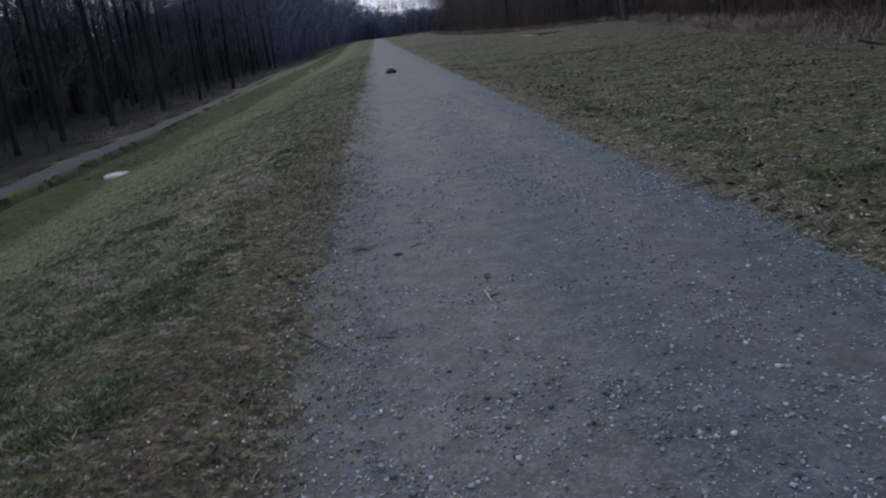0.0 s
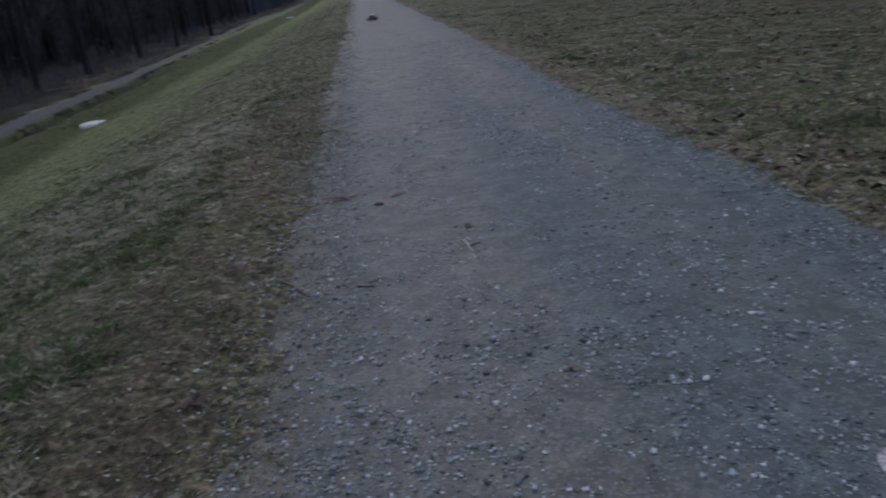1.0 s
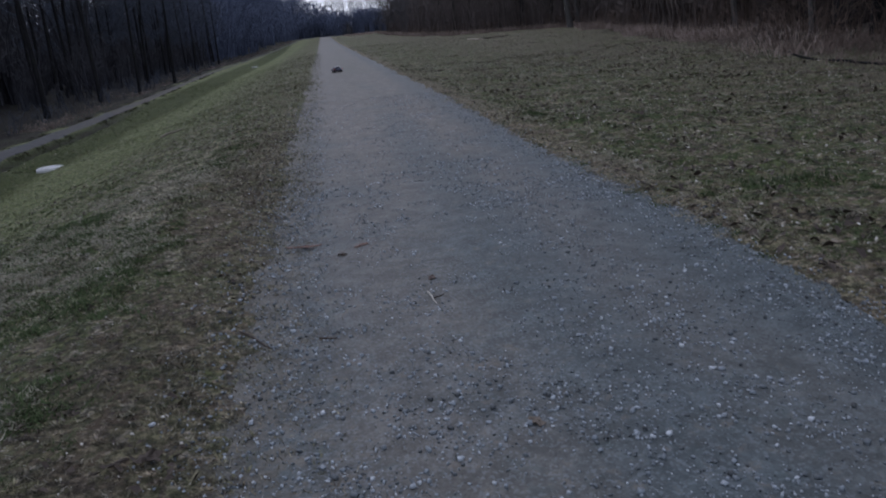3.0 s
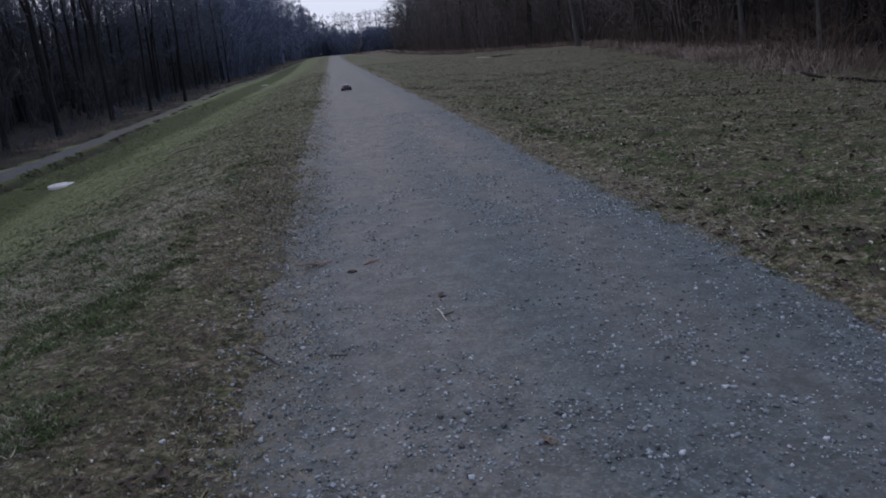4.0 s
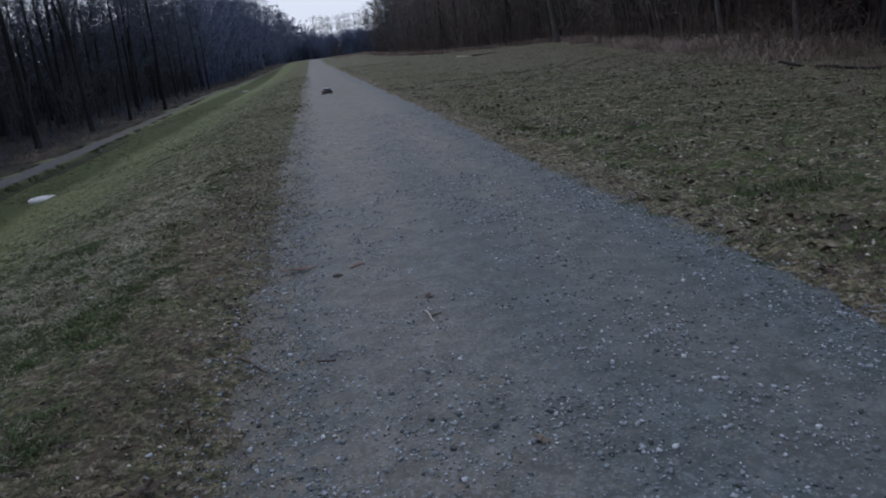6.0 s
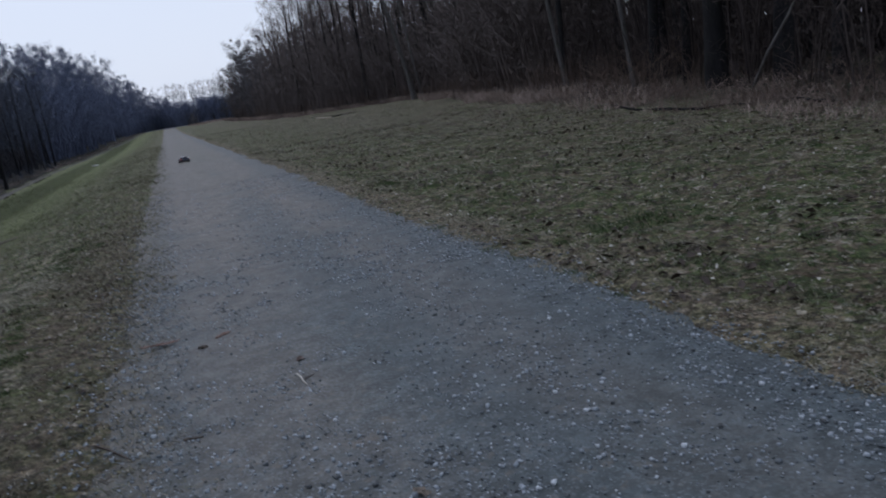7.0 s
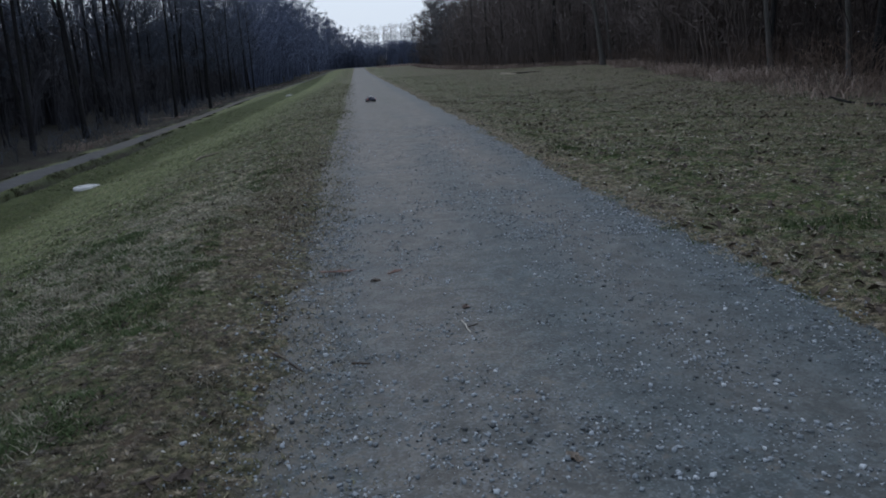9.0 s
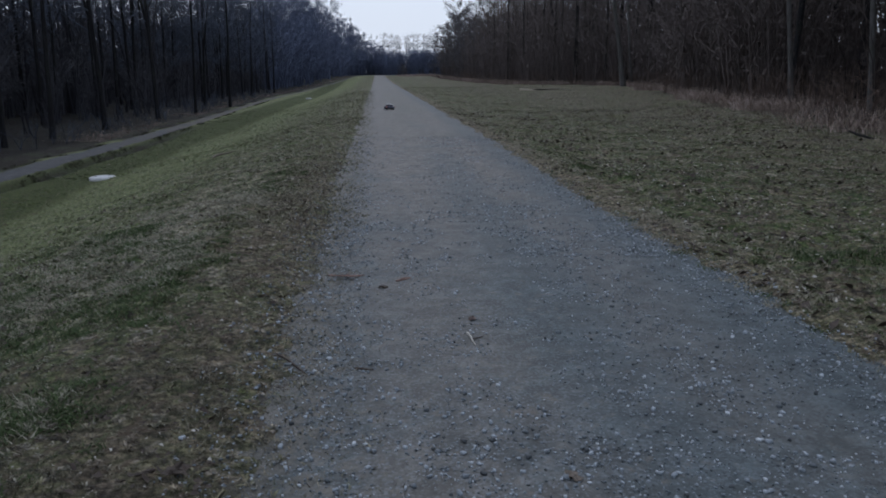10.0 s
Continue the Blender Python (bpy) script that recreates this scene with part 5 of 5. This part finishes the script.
def toy_truck(x, y, turn):
    """A short-course racing truck, 0.57 m long; its nose points to +x."""
    z = float(bed(x, y))
    top = tagged(new("toy_truck"), "small radio-controlled racing truck in navy, white and red on the gravel", "toy car")
    top.matrix_basis = pose(x, y, z, 0, 0, turn)
    bm = bmesh.new()
    loft(bm, [(-0.235, hull(0.055, 0.045, 0.075)), (-0.10, hull(0.075, 0.04, 0.085)), (0.10, hull(0.075, 0.04, 0.085)), (0.245, hull(0.05, 0.05, 0.075))])
    part("chassis", bm, M_BLACK, top)
    bm = bmesh.new()
    loft(bm, [(-0.285, hull(0.130, 0.105, 0.135, 0.0)), (-0.25, hull(0.142, 0.098, 0.140, 0.0)), (-0.12, hull(0.140, 0.075, 0.140, 0.0)), (-0.08, hull(0.136, 0.065, 0.142)), (0.06, hull(0.136, 0.065, 0.142)),
              (0.12, hull(0.138, 0.085, 0.140, 0.012)), (0.20, hull(0.138, 0.088, 0.132, 0.014)), (0.255, hull(0.120, 0.085, 0.117, 0.010)), (0.285, hull(0.095, 0.080, 0.100, 0.004))])
    body = part("body", bm, M_NAVY, top, "navy painted shell")
    bm = bmesh.new()
    loft(bm, [(-0.105, hull(0.100, 0.138, 0.150)), (-0.075, hull(0.098, 0.138, 0.196)), (0.00, hull(0.097, 0.138, 0.204)), (0.035, hull(0.096, 0.138, 0.196)), (0.105, hull(0.104, 0.138, 0.152))])
    cab = part("cab", bm, M_NAVY, top)
    bm = bmesh.new()
    loft(bm, [(-0.07, hull(0.080, 0.200, 0.208)), (0.0, hull(0.085, 0.205, 0.214)), (0.035, hull(0.080, 0.198, 0.206))])
    part("roof_panel", bm, M_WHITE, cab, "white roof")
    bm = bmesh.new()
    loft(bm, [(0.115, hull(0.095, 0.150, 0.157, 0.012)), (0.20, hull(0.105, 0.140, 0.149, 0.014)), (0.258, hull(0.085, 0.120, 0.129, 0.012))])
    part("bonnet", bm, M_WHITE, body, "white bonnet")
    bm = bmesh.new()
    loft(bm, [(0.044, [(-0.078, 0.196), (0.078, 0.196), (0.078, 0.200), (-0.078, 0.200)]), (0.112, [(-0.090, 0.152), (0.090, 0.152), (0.090, 0.158), (-0.090, 0.158)])])
    part("windscreen", bm, M_GLASS, cab, "dark windscreen")
    bm = bmesh.new()
    loft(bm, [(-0.112, [(-0.085, 0.150), (0.085, 0.150), (0.085, 0.158), (-0.085, 0.158)]), (-0.083, [(-0.080, 0.192), (0.080, 0.192), (0.080, 0.200), (-0.080, 0.200)])])
    part("rear_window", bm, M_GLASS, cab, "dark rear window")
    for s in (-1, 1):
        bm = bmesh.new()
        made = box(bm, -0.06, 0.05, s * 0.0985 - 0.003, s * 0.0985 + 0.003, 0.152, 0.188, 0.002)
        part("side_window", bm, M_GLASS, cab)
        bm = bmesh.new()
        loft(bm, [(-0.280, [(s * 0.120, 0.108), (s * 0.137, 0.108), (s * 0.137, 0.142), (s * 0.120, 0.142)]), (-0.15, [(s * 0.130, 0.092), (s * 0.146, 0.092), (s * 0.146, 0.146), (s * 0.130, 0.146)])])
        part("rear_flank", bm, M_RED, body, "red rear flank")
        bm = bmesh.new()
        loft(bm, [(-0.285, [(s * 0.105, 0.143), (s * 0.14, 0.143), (s * 0.14, 0.156), (s * 0.105, 0.150)]), (-0.12, [(s * 0.108, 0.143), (s * 0.14, 0.143), (s * 0.14, 0.154), (s * 0.108, 0.150)])])
        part("bed_rail", bm, M_WHITE, body)
        bm = bmesh.new()
        loft(bm, [(-0.10, [(s * 0.135, 0.126), (s * 0.1395, 0.126), (s * 0.1395, 0.138), (s * 0.135, 0.138)]), (0.055, [(s * 0.135, 0.072), (s * 0.1395, 0.072), (s * 0.1395, 0.086), (s * 0.135, 0.086)])])
        part("side_stripe", bm, M_WHITE, body, "slanting white stripe")
        bm = bmesh.new()
        box(bm, 0.262, 0.284, s * 0.07 - 0.022, s * 0.07 + 0.022, 0.098, 0.112, 0.004)
        part("headlight", bm, M_GLASS, body)
    bm = bmesh.new()
    box(bm, 0.27, 0.305, -0.125, 0.125, 0.030, 0.094, 0.010)
    part("front_bumper", bm, M_BLACK, top)
    bm = bmesh.new()
    box(bm, -0.305, -0.275, -0.105, 0.105, 0.055, 0.095, 0.010)
    part("rear_bumper", bm, M_BLACK, top)
    bm = bmesh.new()
    box(bm, -0.150, -0.118, -0.105, 0.105, 0.186, 0.197, 0.004)
    spoiler = part("roll_bar", bm, M_WHITE, cab)
    for s in (-1, 1):
        bm = bmesh.new()
        loft(bm, [(-0.150, [(s * 0.088, 0.138), (s * 0.100, 0.138), (s * 0.100, 0.19), (s * 0.088, 0.19)]), (-0.125, [(s * 0.088, 0.138), (s * 0.100, 0.138), (s * 0.100, 0.19), (s * 0.088, 0.19)])])
        part("roll_bar_post", bm, M_BLACK, cab)
    for wx in (-0.168, 0.168):
        for s in (-1, 1):
            m = pose(wx, s * 0.122, 0.054, 90 * s, 0, 0)
            bm = bmesh.new()
            turned(bm, [(0.030, -0.022), (0.048, -0.024), (0.054, -0.017), (0.0545, 0.017), (0.048, 0.024), (0.030, 0.022)], 22, m)
            tyre = part("wheel", bm, M_TYRE, top, "black knobbly tyre")
            bm = bmesh.new()
            turned(bm, [(0, -0.006), (0.012, -0.012), (0.014, -0.004), (0.024, -0.002), (0.031, -0.020), (0.031, 0.020), (0, 0.015)], 18, m)
            part("rim", bm, M_CHROME, tyre, "silver rim")
    return top


toy_truck(0.42, 28.3, 102)


# ---------------------------------------------------------------- gravel: the near stones as pieces, the rest in one body
CORNERS = np.array([[x, y, z] for x in (-1, 1) for y in (-1, 1) for z in (-1, 1)], float)
SIDES = np.array([[0, 1, 3, 2], [4, 6, 7, 5], [0, 4, 5, 1], [2, 3, 7, 6], [0, 2, 6, 4], [1, 5, 7, 3]])


def chips(r, n, size):
    """n angular chips about their own centres."""
    v = CORNERS[None] * r.uniform(0.5, 1.0, (n, 1, 3)) * np.array([1, 0.8, 0.64]) + r.normal(0, 0.16, (n, 8, 3))
    a = r.uniform(0, 6.28, n)
    c, s = np.cos(a)[:, None], np.sin(a)[:, None]
    out = np.stack([v[..., 0] * c - v[..., 1] * s, v[..., 0] * s + v[..., 1] * c, v[..., 2]], -1)
    return out * np.asarray(size)[:, None, None] * 0.5


def spread_stones(r, n, y0, y1, power):
    """Places on the path, thicker along its borders and in patches."""
    x = r.uniform(PATH_LEFT - 0.45, PATH_RIGHT + 0.3, n * 4)
    y = y0 + (y1 - y0) * r.rand(n * 4) ** power
    loose = 1.25 * step(x, 0.02, -0.25) + 0.5 * step(x, 0.75, 1.15) * step(-x, -1.75, -1.35) + 1.5 * step(x, 1.65, 2.05) + 0.55 * step(-y, -3.6, -2.2)
    w = 0.24 + 0.6 * loose + 0.9 * FIELD(x, y, 0.7) + 1.5 * FIELD(x, y, 0.15)
    keep = r.rand(n * 4) < w * 0.62
    keep &= (x > edge_left(y) - np.abs(r.normal(0, 0.30, n * 4))) & (x < edge_right(y) + np.abs(r.normal(0, 0.12, n * 4)))
    return x[keep][:n], y[keep][:n]


def build_gravel():
    r = np.random.RandomState(8)
    vs, n0 = [], 0
    for n, y0, y1, power, s0, s1 in ((18000, 0.9, 6.0, 1.3, 0.004, 0.012), (9000, 5.0, 16.0, 1.3, 0.007, 0.019), (3400, 1.0, 7.0, 1.15, 0.010, 0.023)):
        x, y = spread_stones(r, n, y0, y1, power)
        size = s0 + (s1 - s0) * r.rand(len(x)) ** 2.2
        v = chips(r, len(x), size)
        v += np.stack([x, y, surface(x, y) + size * 0.24], 1)[:, None]
        vs.append(v.reshape(-1, 3))
    v = np.concatenate(vs)
    f = (np.arange(len(v) // 8)[:, None, None] * 8 + SIDES[None]).reshape(-1, 4)
    me = mesh_of("loose_gravel", v, f, M_STONES)
    ob = new("loose_gravel", me)
    ob.parent = path
    return tagged(ob, "loose angular grey gravel", kind="stuff")


def build_near_stones():
    r = np.random.RandomState(9)
    shapes = []
    for k in range(8):
        shapes.append(mesh_of("stone", chips(r, 1, [1.0])[0], SIDES, M_STONE))
    x, y = spread_stones(r, 300, 1.0, 3.6, 1.0)
    for i, (a, b) in enumerate(zip(x, y)):
        s = 0.010 + 0.012 * r.rand() ** 2
        ob = new("stone", shapes[i % 8])
        ob.parent = path
        ob.matrix_basis = pose(a, b, float(surface(a, b)) + s * 0.24, r.uniform(-12, 12), r.uniform(-12, 12), r.uniform(0, 360)) @ Matrix.Scale(s, 4)


build_gravel()
build_near_stones()
